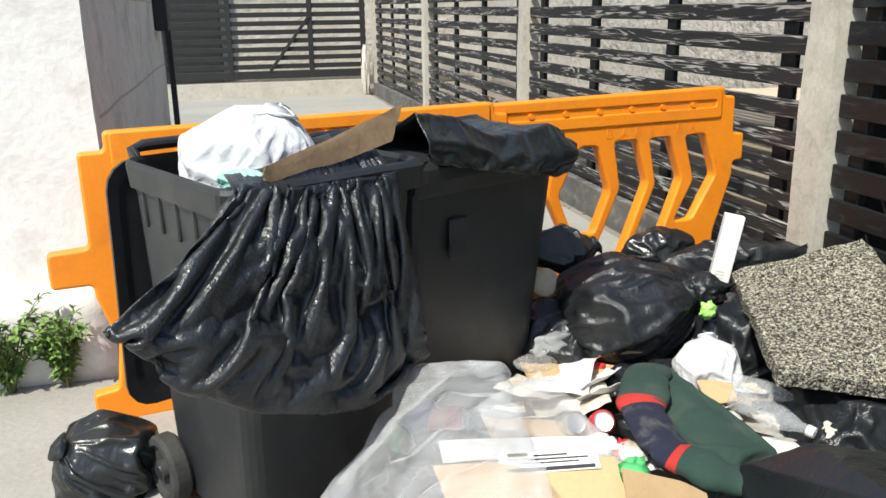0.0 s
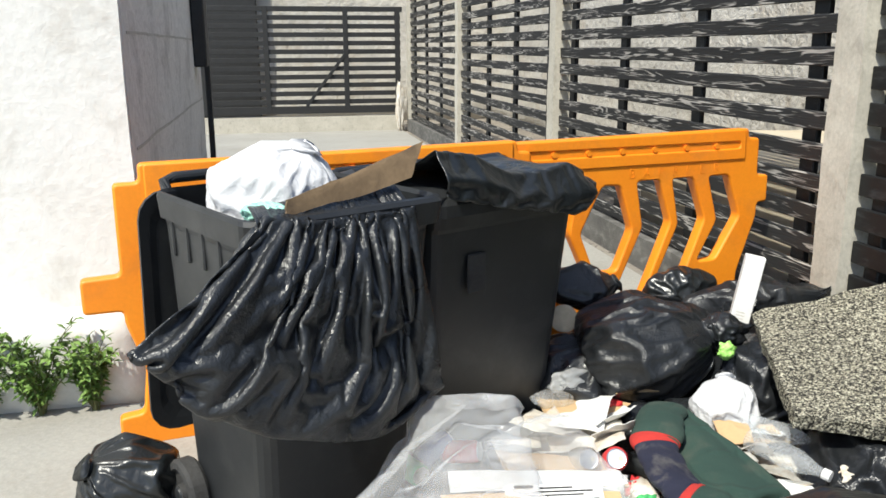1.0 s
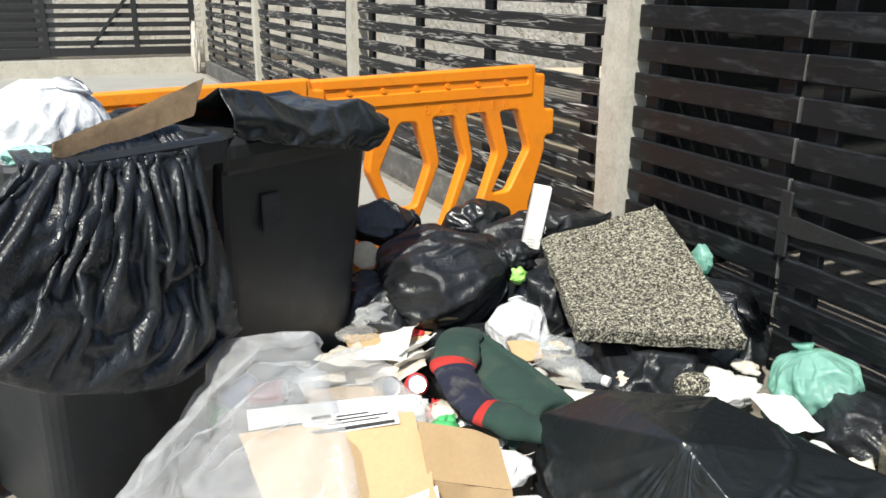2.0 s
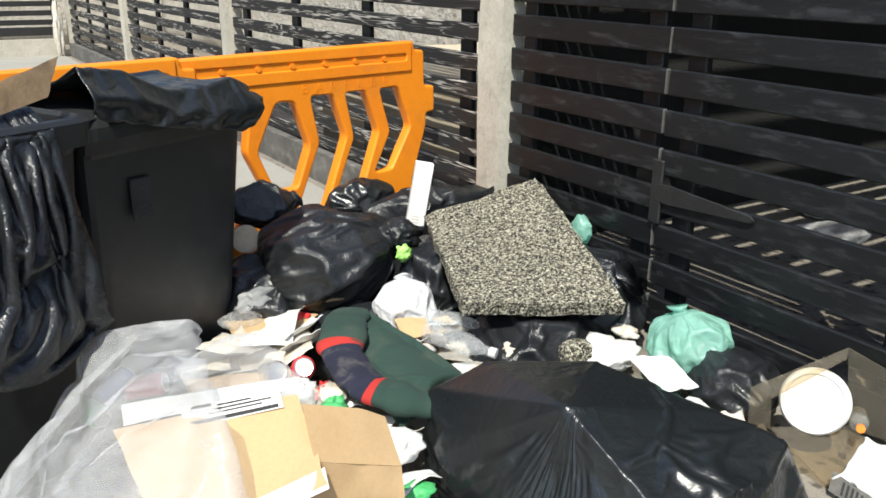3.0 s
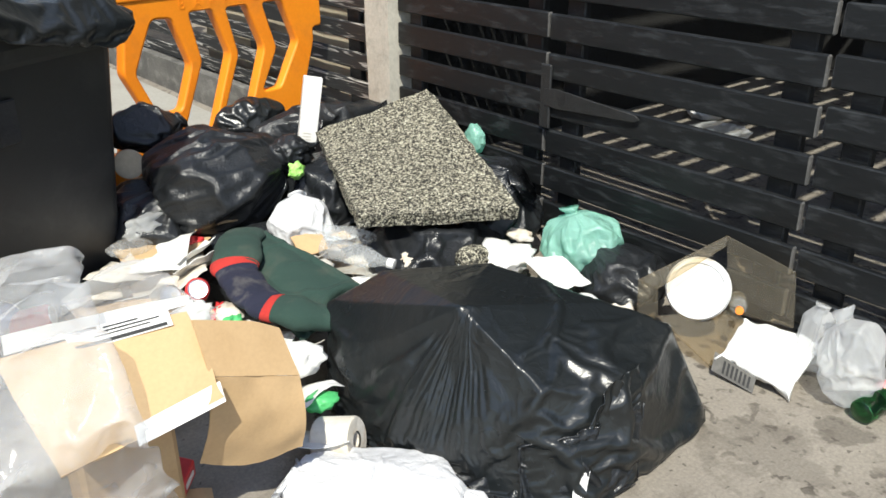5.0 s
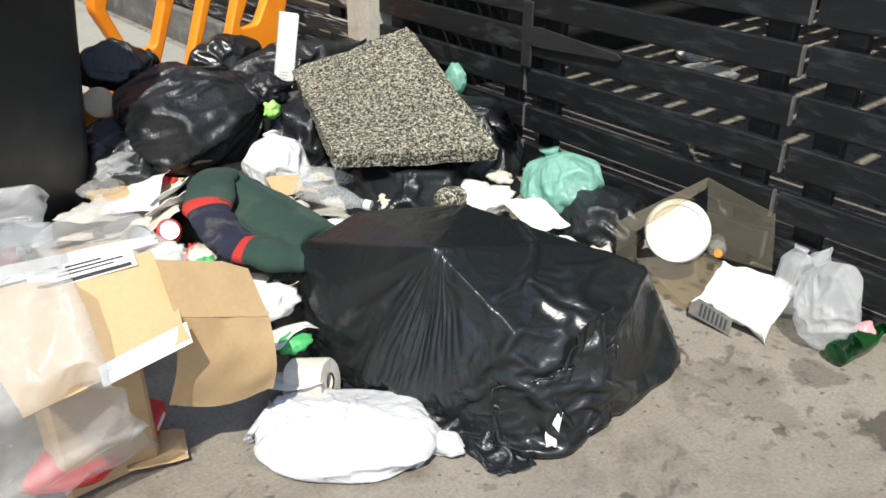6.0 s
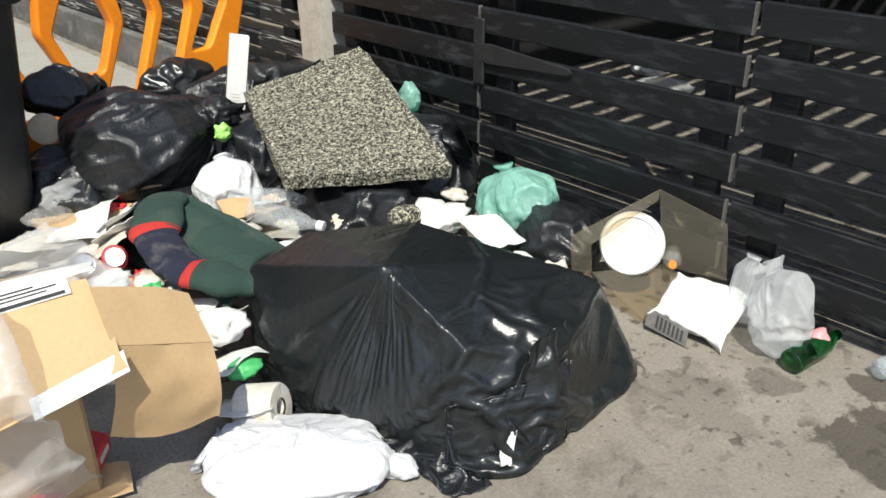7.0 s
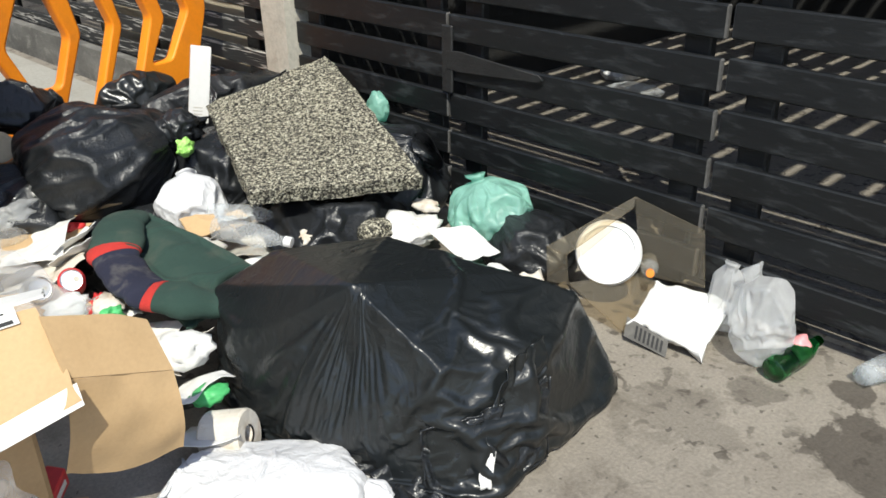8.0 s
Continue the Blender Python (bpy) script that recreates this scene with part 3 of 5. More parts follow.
def lump(name, loc, size, seed, material, label, category, group="", rot=0.0, **kw):
    """One bag or crumpled ball as a thing of a single mesh."""
    bm = bag_bm(size, seed, **kw)
    ob = part(name, bm, material, smooth=True)
    ob.matrix_world = pose(*loc, 0, 0, rot)
    return tagged(ob, label, category, group)

# ---- setting ----
def structure(ob, label=""):
    return tagged(ob, label, kind="structure")


def rough_box(x0, x1, y0, y1, z0, z1, amount, cut=0.12):
    bm = box_bm(x0, x1, y0, y1, z0, z1)
    for axis, lo, hi in ((0, x0, x1), (1, y0, y1), (2, z0, z1)):
        k = max(1, min(60, int((hi - lo) / cut)))
        for i in range(1, k):
            co, no = [0, 0, 0], [0, 0, 0]
            co[axis], no[axis] = lo + (hi - lo) * i / k, 1
            bmesh.ops.bisect_plane(bm, geom=bm.verts[:] + bm.edges[:] + bm.faces[:], plane_co=co, plane_no=no)
    for v in bm.verts:
        v.co += Vector(noise.noise_vector(v.co * 3.0)) * amount + Vector(noise.noise_vector(v.co * 11.0)) * amount * 0.4
    return bm


def ground_bm():
    bm = bmesh.new()
    bmesh.ops.create_grid(bm, x_segments=2, y_segments=2, size=400)
    return bm


ground = structure(part("ground", ground_bm(), M_GROUND), "worn grey-brown concrete pavement with damp stains")
yard = structure(part("yard_floor", box_bm(-0.9, 2.42, 2.98, 13.3, 0.0, 0.012, 0.004), M_YARD), "pale sunlit concrete driveway up to the gate")

structure(part("pavement", rough_box(-4.0, 0.03, 0.2, 2.84, -0.02, 0.008, 0.0015, 0.25), M_YARD), "pale concrete paving along the wall")

FX = 2.545          # face of the fence boards
WALL_Y = 2.86       # face of the whitewashed wall
SIDE_X = -0.222     # face of the bare side wall
wall_w = structure(part("wall_front", rough_box(-4.0, SIDE_X - 0.004, WALL_Y, WALL_Y + 0.35, 0.0, 3.3, 0.004, 0.09), M_WHITE_WALL), "sunlit whitewashed rough masonry wall")
wall_s = structure(part("wall_side", rough_box(SIDE_X - 0.30, SIDE_X, WALL_Y + 0.02, 6.35, 0.0, 3.3, 0.006, 0.12), M_GREY_WALL), "bare grey concrete side wall with cracks, coloured paler to offset its shade")
plinth = structure(part("plinth", rough_box(-4.0, SIDE_X - 0.03, WALL_Y - 0.045, WALL_Y + 0.02, 0.0, 0.40, 0.010), M_WHITE_WALL, smooth=True), "whitewashed plinth along the wall foot")
for z in (0.92, 1.46, 2.0, 2.55):
    structure(part("trim", rough_box(-4.0, SIDE_X - 0.02, WALL_Y + 0.002, WALL_Y + 0.02, z - 0.004, z + 0.003, 0.008, 0.09), M_WHITE_WALL, smooth=True), "raised mortar line on the whitewashed wall")
for z in (0.55, 0.98, 1.41, 1.84, 2.3):
    structure(part("trim", rough_box(SIDE_X - 0.02, SIDE_X + 0.003, WALL_Y + 0.1, 6.3, z - 0.006, z + 0.005, 0.006, 0.12), M_POST), "mortar joint on the bare side wall")
stone_back = structure(part("wall_back", rough_box(-3.5, 9.0, 15.2, 15.7, 0.0, 5.0, 0.06, 0.3), M_STONE, smooth=True), "cream rubble wall behind the gate")
stone_right = structure(part("wall_east", rough_box(4.4, 4.9, 3.1, 15.2, 0.0, 5.0, 0.06, 0.3), M_STONE, smooth=True), "cream rubble wall behind the fence")
# near-black panel in front of the back wall's left part
dark_backing = structure(part("door_1", box_bm(-3.4, 0.14, 14.9, 15.12, 0.0, 3.8, 0.02), M_IRON), "plain near-black panel beyond the left of the gate")
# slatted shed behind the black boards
# rear and end walls added with the shed's shade put into their colour
structure(part("wall_shed_back", box_bm(6.4, 6.6, -5.0, 3.0, 0.0, 2.6), M_SHED_SHADE), "rear wall of the slatted shed, coloured near-black for deep shade")
structure(part("wall_shed_end", box_bm(2.72, 6.4, 2.62, 2.74, 0.0, 2.41), M_SHED_SHADE), "end wall of the slatted shed, coloured near-black for deep shade")
structure(part("floor_shed", box_bm(2.62, 6.4, -5.0, 2.62, 0.0, 0.015), M_GROUND), "dusty concrete floor of the shed")
kerb = structure(part("kerb", rough_box(FX - 0.055, FX + 0.10, 2.70, 13.2, 0.0, 0.20, 0.006, 0.2), M_KERB), "blackened concrete kerb under the board fence")


# ---- fence and gate ----
def board_mesh(name, length, height, thick, material, bevel=0.005, raw=True):
    bm = box_bm(0, thick, 0, length, 0, height, bevel)
    bm.normal_update()
    for f in bm.faces:
        if raw and abs(f.normal.y) > 0.6:
            f.material_index = 1
    me = bpy.data.meshes.new(name)
    bm.to_mesh(me)
    bm.free()
    me.materials.append(material)
    me.materials.append(M_RAW)
    return me


def board(name, me, m, parent):
    ob = new(name, me)
    ob.parent = parent
    ob.matrix_local = m
    return ob


def post_bm(w, d, h, seed):
    bm = rough_box(-d / 2, d / 2, -w / 2, w / 2, 0.0, h, 0.007, 0.06)
    return bm


POSTS = ((2.565, 0.17), (6.08, 0.15), (9.56, 0.15), (13.2, 0.15))
for y, w in POSTS:
    p = part("fence_post", post_bm(w, 0.13, 2.35, y), M_POST)
    p.location = (FX + 0.02, y, 0)
    tagged(p, "rough weathered concrete fence post", "post", "fence posts")

rng = random.Random(5)
for bay, (a, b) in enumerate(((2.66, 6.0), (6.16, 9.48), (9.64, 13.12))):
    fence = thing("board_fence", pose(FX, a, 0.0), "black weathered board fence panel with worn grain on a kerb", "fence", "fence bays")
    me = board_mesh("board", b - a, 0.078, 0.024, M_WORN)
    for k in range(16):
        z = 0.165 + 0.045 + k * 0.1325
        board("board", me, pose(rng.uniform(-0.004, 0.004), 0, z, rng.uniform(-0.15, 0.15), rng.uniform(-3, 3), 0), fence)
    batten = board_mesh("batten", 0.10, 2.1, 0.03, M_SLAT, raw=False)
    for f in (0.06, 0.36, 0.66, 0.94):
        board("batten", batten, pose(0.03, (b - a) * f - 0.05, 0.2), fence)

# black boards right of the first post: three panels, the middle one hinged
for y0, y1, dx, cat in ((1.598, 2.475, 0.0, "panel"), (0.595, 1.585, -0.004, "gate"), (-1.6, 0.582, 0.0, "panel"), (-4.5, -1.62, 0.0, "panel")):
    name = "slatted_gate" if cat == "gate" else "slatted_fence"
    lab = "black painted slatted gate with a strap hinge" if cat == "gate" else "black painted slatted fence panel"
    panel = thing(name, pose(FX + dx, y0, 0.0), lab, "gate" if cat == "gate" else "fence", "black slatted panels")
    me = board_mesh("slat", y1 - y0, 0.088, 0.022, M_SLAT, 0.004)
    for k in range(17):
        z = 0.315 - 0.088 - 0.137 + k * 0.1372
        board("slat", me, pose(rng.uniform(-0.003, 0.003), 0, z, rng.uniform(-0.12, 0.12), rng.uniform(-2, 2), 0), panel)
    stile = board_mesh("stile", 0.08, 2.25, 0.035, M_SLAT, raw=False)
    for f in (0.05, y1 - y0 - 0.13):
        board("stile", stile, pose(0.026, f, 0.04), panel)
    if cat == "gate":
        hinge = new("hinge", plate_mesh("hinge", [(0, 0.03), (0.06, 0.035), (0.40, 0.012), (0.42, 0.0), (0.40, -0.012), (0.06, -0.035), (0, -0.03)], [], 0.008, 0.002, M_IRON))
        hinge.parent = panel
        hinge.matrix_local = pose(-0.012, 0.99, 0.575, 0, 0, -90)
        hp = part("hinge_plate", box_bm(-0.014, -0.002, 0.965, 1.015, 0.46, 0.69, 0.004), M_IRON, panel)

gate = thing("vehicle_gate", pose(-0.75, 13.38, 0.0), "black metal and board slatted driveway gate, shut", "gate")
part("frame_rail", box_bm(0, 3.2, -0.03, 0.03, 1.90, 1.98, 0.004), M_IRON, gate)
part("frame_rail", box_bm(0, 3.2, -0.03, 0.03, 0.30, 0.42, 0.004), M_IRON, gate)
for x in (0.02, 1.02, 2.28, 3.12):
    part("upright", box_bm(x - 0.04, x + 0.04, -0.035, 0.025, 0.30, 1.98, 0.004), M_IRON, gate)
gslat = bpy.data.meshes.new("gate_slat")
bm = box_bm(0, 3.15, -0.012, 0.012, 0, 0.075, 0.003)
bm.to_mesh(gslat), bm.free()
gslat.materials.append(M_IRON)
for k in range(11):
    board("gate_slat", gslat, pose(0.02, 0, 0.45 + k * 0.132), gate)
brace = part("brace", box_bm(-0.025, 0.025, -0.045, -0.02, 0, 1.05, 0.003), M_IRON, gate)
brace.matrix_local = pose(1.62, 0, 0.42, 0, 38, 0)
structure(part("sill", rough_box(-0.9, 2.42, 13.30, 13.55, 0.0, 0.25, 0.006, 0.2), M_POST), "concrete sill under the gate")
rail = part("slide_rail", box_bm(-0.02, 0.02, -0.04, 0.04, 0.0, 3.2, 0.004), M_IRON)
rail.location = (SIDE_X + 0.045, 6.42, 0)
tagged(rail, "black iron gate post fixed to the grey wall", "gate post")
br = part("gate_bracket", box_bm(-0.03, 0.06, -0.12, 0.12, 0.0, 0.9, 0.01), M_IRON)
br.location = (SIDE_X + 0.03, 5.9, 1.22)
tagged(br, "black iron bracket bolted to the grey wall", "bracket")
rag = lump("cloth_rag", (2.36, 13.15, 0.36), (0.06, 0.07, 0.36), 3, M_TISSUE, "pale dirty cloth hanging at the gate corner", "cloth", lumps=0.4, crease=0.1, detail=4)
structure(part("ledge", rough_box(2.70, 4.4, 2.75, 4.75, 0.0, 0.79, 0.008, 0.2), M_PLANK), "pale sunlit concrete ledge behind the fence")

roof = thing("shed_roof", pose(2.45, -5.0, 2.42), "black slatted pergola roof over the shed", "roof")
rs = bpy.data.meshes.new("roof_slat")
bm = box_bm(0, 4.1, 0, 0.115, 0, 0.025)
bm.to_mesh(rs), bm.free()
rs.materials.append(M_SLAT)
for k in range(49):
    board("roof_slat", rs, pose(0, k * 0.156, 0), roof)
for x in (0.3, 2.0, 3.8):
    part("joist", box_bm(x, x + 0.06, 0, 7.6, -0.10, 0.0), M_SLAT, roof)


# ---- orange barriers ----
BL = 1.60
OUT = [(0.133, 0.985), (BL - 0.08, 1.0), (BL - 0.08, 0.957), (BL - 0.02, 0.957), (BL - 0.02, 0.79), (BL + 0.042, 0.79), (BL + 0.042, 0.665), (BL - 0.012, 0.665), (BL - 0.012, 0.605),
       (BL - 0.105, 0.35), (BL - 0.105, 0.13), (BL - 0.03, 0.13), (BL - 0.03, 0.0), (0.003, 0.0), (0.003, 0.112), (0.085, 0.12), (0.105, 0.28), (0.05, 0.45), (0.05, 0.49),
       (-0.077, 0.49), (-0.077, 0.61), (0.05, 0.615), (0.05, 0.922), (0.133, 0.922)]
mid = BL / 2
HOLES = [[(mid - 0.022, 0.79), (mid + 0.062, 0.785), (mid + 0.125, 0.595), (mid + 0.052, 0.42), (mid - 0.052, 0.42), (mid - 0.125, 0.595), (mid - 0.045, 0.75)]]
for s in (1, -1):
    for (ct, wt), (cm, wm), (cb, wb), lo in (((0.20, 0.056), (0.25, 0.070), (0.115, 0.075), 0.30), ((0.376, 0.053), (0.432, 0.068), (0.300, 0.072), 0.30), ((0.566, 0.053), (0.630, 0.060), (0.520, 0.050), 0.425)):
        h = [(mid + s * (ct - wt), 0.80), (mid + s * (ct + wt), 0.80), (mid + s * (cm + wm), 0.612), (mid + s * (cb + wb), lo), (mid + s * (cb - wb), lo), (mid + s * (cm - wm), 0.60)]
        HOLES.append(h if s > 0 else h[::-1])
SOLID_END = [h for h in HOLES if min(p[0] for p in h) > 0.45]
HOLES.append([(0.185 + 0.022 * math.cos(a), 0.12 + 0.022 * math.sin(a)) for a in np.linspace(0, 2 * math.pi, 12, endpoint=False)])
BARRIER = plate_mesh("barrier_panel", rounded(OUT, 0.018), [rounded(h, 0.02) for h in HOLES], 0.056, 0.010, M_ORANGE)
SOLID_END.append(HOLES[-1])
BARRIER_END = plate_mesh("barrier_panel", rounded(OUT, 0.018), [rounded(h, 0.02) for h in SOLID_END], 0.056, 0.010, M_ORANGE)
RIB = plate_mesh("rib", rounded([(0.15, 0.982), (BL - 0.10, 0.996), (BL - 0.10, 0.865), (0.15, 0.865)], 0.012),
                 [rounded([(0.34, 0.945), (BL - 0.13, 0.945), (BL - 0.13, 0.915), (0.34, 0.915)], 0.012)], 0.070, 0.006, M_ORANGE)


def barrier(m, panel_mesh):
    b = thing("road_barrier", m, "orange moulded plastic pedestrian barrier with slanted openings", "barrier", "orange barriers")
    for nm, me in (("panel", panel_mesh), ("rib", RIB)):
        o = new(nm, me)
        o.parent = b
    for k in range(7):
        peg = part("peg", tube([(0.38 + k * 0.16, -0.038, 0.93), (0.38 + k * 0.16, -0.026, 0.93)], 0.012, 8), M_ORANGE, b)
    for k, char in enumerate("BARRIER"):
        cu = bpy.data.curves.new("letter", "FONT")
        cu.body, cu.size, cu.extrude = char, 0.058, 0.0008
        tmp = new("letter", cu)
        me = bpy.data.meshes.new_from_object(tmp.evaluated_get(bpy.context.evaluated_depsgraph_get()))
        bpy.data.objects.remove(tmp)
        me.materials.clear()
        me.materials.append(M_ORANGE)
        t = new("letter", me)
        t.parent = b
        t.matrix_local = pose(BL - 0.70 + 0.072 * k, -0.0288, 0.815, 90, 0, 0)
    return b


B0, B1 = Vector((-0.285, 2.46, 0.0)), Vector((2.425, 2.93, 0.0))
ang = math.degrees(math.atan2(B1.y - B0.y, B1.x - B0.x))
barrier(pose(*B0, -1.5, 0, ang), BARRIER_END)
barrier(pose(B1.x - BL * math.cos(radians(ang)), B1.y - BL * math.sin(radians(ang)) + 0.035, 0.0, -1.5, 0, ang), BARRIER)


# ---- wheeled bins ----
def wheel(parent, m):
    w = part("wheel", loft([ring_circle(r, z, 32) for r, z in ((0.075, -0.03), (0.092, -0.028), (0.10, -0.018), (0.10, 0.018), (0.092, 0.028), (0.075, 0.03), (0.07, 0.016), (0.03, 0.014), (0.028, 0.03), (0.001, 0.031))]), M_RUBBER, parent, "worn black rubber wheel", smooth=False)
    w.matrix_local = m
    hub = part("hub", turned(((0.022, 0.030), (0.02, 0.036), (0.001, 0.037)), 16), M_BIN, w)
    return w


def bin_body(L, W, H):
    """Tapered tub with a wide rim, x from the back at 0 to the front at L."""
    def sect(z, grow=0.0):
        f = z / H
        l = L * (0.76 + 0.19 * f) + grow
        w = W * (0.80 + 0.14 * f) + grow
        return ring_rect(L * 0.02 + l / 2 + L * 0.03 * (1 - f), W / 2, l, w, 0.045, z)
    rings = [sect(0.03, -0.03), sect(0.045)] + [sect(z) for z in np.linspace(0.12, H - 0.09, 9)]
    rings += [sect(H - 0.075, 0.004), sect(H - 0.070, 0.030), sect(H - 0.012, 0.036), sect(H - 0.002, 0.026), sect(H, 0.012), sect(H - 0.01, -0.01)]
    rings += [sect(z, -0.016) for z in (H - 0.1, H - 0.4, 0.12)]
    return loft(rings)


def wheeled_bin(m, L, W, H, label):
    b = thing("wheeled_bin", m, label, "rubbish bin", "wheeled bins")
    body = part("body", bin_body(L, W, H), M_BIN, b, smooth=False)
    for k in range(5):
        x = L * (0.14 + 0.17 * k)
        part("rib", box_bm(x, x + 0.022, -0.004 + W * 0.035, W * 0.075, H - 0.17, H - 0.072, 0.004), M_BIN, b)
    for s, y in ((-1, 0.005), (1, W - 0.005)):
        wheel(b, pose(0.05, y + (0.015 if s < 0 else -0.015), 0.10, 90 if s < 0 else -90, 0, 0))
    part("axle", tube([(0.05, 0.03, 0.10), (0.05, W - 0.03, 0.10)], 0.012), M_IRON, b)
    part("handle", tube([(0.0, 0.05, H - 0.03), (-0.025, 0.05, H + 0.012), (-0.03, 0.08, H + 0.02), (-0.03, W - 0.08, H + 0.02), (-0.025, W - 0.05, H + 0.012), (0.0, W - 0.05, H - 0.03)], 0.016, 12), M_BIN, b)
    return b


U = -63.0
uf = Vector((math.cos(radians(U)), math.sin(radians(U))))      # from the bins' backs to their fronts
uw = Vector((-uf.y, uf.x))
BIN_A, BIN_B = Vector((-0.045, 1.955)), Vector((0.523, 2.397))
FRONT_A, FRONT_B = BIN_A + uf * 0.56, BIN_B + uf * 0.57
BIN_B -= uw * 0.10
bin_a = wheeled_bin(pose(BIN_A.x, BIN_A.y, 0.0, 0, 0, U), 0.57, 0.56, 0.985, "dark grey wheeled rubbish bin, lid thrown back, overfull")
# its open lid hanging down behind
lid = part("lid", loft([ring_rect(0, 0, w, l, r, z) for w, l, r, z in ((0.44, 0.62, 0.07, 0.075), (0.50, 0.68, 0.08, 0.06), (0.53, 0.71, 0.08, 0.02), (0.56, 0.74, 0.08, 0.012), (0.56, 0.74, 0.08, 0.0), (0.50, 0.68, 0.07, 0.004), (0.46, 0.64, 0.07, 0.010))], True, True), M_BIN, bin_a, "open lid hanging behind the bin", smooth=False)
lid.matrix_local = Matrix.Translation((-0.075, 0.26, 0.60)) @ Matrix(((0, 0, -1, 0), (1, 0, 0, 0), (0, 1, 0, 0), (0, 0, 0, 1))) @ pose(0, 0, 0, -4, 0, 0)
L2, W2, H2 = 0.58, 0.64, 0.925
bin_b = wheeled_bin(pose(BIN_B.x, BIN_B.y, 0.0, 0, 0, U), L2, W2, H2, "dark grey wheeled rubbish bin, lid shut under a torn bag")
part("lid", loft([ring_rect(L2 / 2 + 0.02, W2 / 2, L2 + a, W2 + c, 0.05, H2 + z) for a, c, z in ((0.03, 0.03, -0.03), (0.05, 0.05, -0.028), (0.05, 0.05, 0.006), (0.02, 0.02, 0.02), (-0.10, -0.10, 0.045), (-0.3, -0.2, 0.05))]), M_BIN, bin_b, smooth=False)
part("plate", box_bm(L2 * 0.945, L2 * 0.962, 0.16, 0.23, 0.64, 0.76, 0.004), M_RUBBER, bin_b, "moulded grip on the front")


# ---- bags and rubbish ----
G_BAG = "black rubbish bags"


def black_bag(loc, size, seed, label="full shiny black rubbish bag in the heap", rot=0.0, mat=M_BAG, **kw):
    return sack("rubbish_bag", loc, size, seed, mat, label, "rubbish bag", G_BAG, rot, **kw)


# tied bag and its neighbours in front of the barrier
tied = black_bag((1.53, 2.20, 0.33), (0.25, 0.22, 0.165), 1, "large tied black rubbish bag with gathered neck", rot=-12, pull=(1, -0.1, 0.22), floor=-0.20, neck=0.12, slack=(1.02, 1.16), rows=33, around=80)
black_bag((1.40, 2.50, 0.47), (0.155, 0.11, 0.065), 2, "small knotted black bag lying on the heap", rot=-10, pull=(1, 0, 0.1), neck=0.1)
black_bag((1.33, 2.28, 0.17), (0.20, 0.20, 0.19), 3, floor=-0.16, pull=(0.2, -0.3, 0.8))
black_bag((1.75, 2.50, 0.19), (0.28, 0.19, 0.20), 4, floor=-0.18, pull=(0.3, 0.5, 0.6))
black_bag((1.92, 2.08, 0.17), (0.20, 0.20, 0.19), 5, floor=-0.16, pull=(0.5, 0.6, 0.2))
black_bag((2.17, 2.58, 0.32), (0.30, 0.085, 0.095), 6, "long black bag end stretched towards the fence", rot=-8, pull=(1, 0, 0.15), neck=0.7)
black_bag((2.25, 2.42, 0.13), (0.26, 0.2, 0.2), 16, floor=-0.12)
black_bag((1.93, 2.70, 0.33), (0.17, 0.08, 0.13), 7, "dull black folded cloth bag under the barrier", mat=M_BAG_SMOOTH, pull=(0.1, 1, 0.1), neck=0.05)
black_bag((1.98, 1.53, 0.13), (0.24, 0.18, 0.12), 8, floor=-0.12, pull=(0.7, 0.6, 0.1))
black_bag((2.28, 1.75, 0.18), (0.22, 0.34, 0.17), 9, "black rubbish bag squeezed between slab and fence", floor=-0.17, pull=(0.2, -0.7, 0.4))
black_bag((2.36, 1.06, 0.11), (0.14, 0.16, 0.10), 10, "black rubbish bag against the slatted gate", floor=-0.10, pull=(-0.2, 0.8, 0.5))
black_bag((1.52, 1.92, 0.10), (0.24, 0.15, 0.11), 11, floor=-0.09, pull=(-0.5, -0.4, 0.5))
black_bag((-0.19, 2.02, 0.085), (0.155, 0.13, 0.14), 12, "dusty black bag slumped beside the bin wheel", floor=-0.08, mat=M_BAG_SMOOTH, pull=(-0.6, -0.2, 0.5), neck=0.1, slack=(1.05, 1.2))

neck = part("neck", bag_bm((0.07, 0.05, 0.05), 15, detail=4, lumps=0.4, crease=0.3, pleat=0.3, pull=(1, 0, 0.2)), M_BAG, tied, "gathered tied neck", True)
neck.matrix_local = pose(0.27, -0.03, 0.06)

# huge stretched bag over something boxy
LOAD = ((1.33, 1.20, 0.0), (1.32, 1.04, 0.0), (1.335, 0.88, 0.0), (1.39, 0.69, 0.0), (1.47, 0.52, 0.0), (1.56, 0.46, 0.0), (2.045, 0.52, 0.0), (1.97, 0.78, 0.0), (1.86, 1.03, 0.0), (1.55, 1.28, 0.0),
        (1.475, 0.83, 0.395), (1.41, 1.28, 0.25), (1.335, 1.12, 0.17), (1.54, 1.21, 0.325), (1.745, 1.02, 0.352), (1.83, 0.70, 0.335), (1.915, 0.585, 0.295), (1.66, 0.50, 0.25), (1.50, 0.60, 0.287))
FOOT_UNDER = Vector((1.50, 0.83, 0.0))


def load_planes():
    bm = bmesh.new()
    for p in LOAD:
        bm.verts.new(p)
    bmesh.ops.convex_hull(bm, input=bm.verts)
    bm.normal_update()
    mid_ = Vector((1.6, 0.85, 0.15))
    N, D = [], []
    for f in bm.faces:
        if abs(f.normal.z) > 0.99 and f.calc_center_median().z < 0.01:
            continue
        nrm = f.normal if f.normal.dot(f.calc_center_median() - mid_) > 0 else -f.normal
        N.append(tuple(nrm))
        D.append(nrm.dot(f.verts[0].co))
    bm.free()
    return np.array(N), np.array(D)


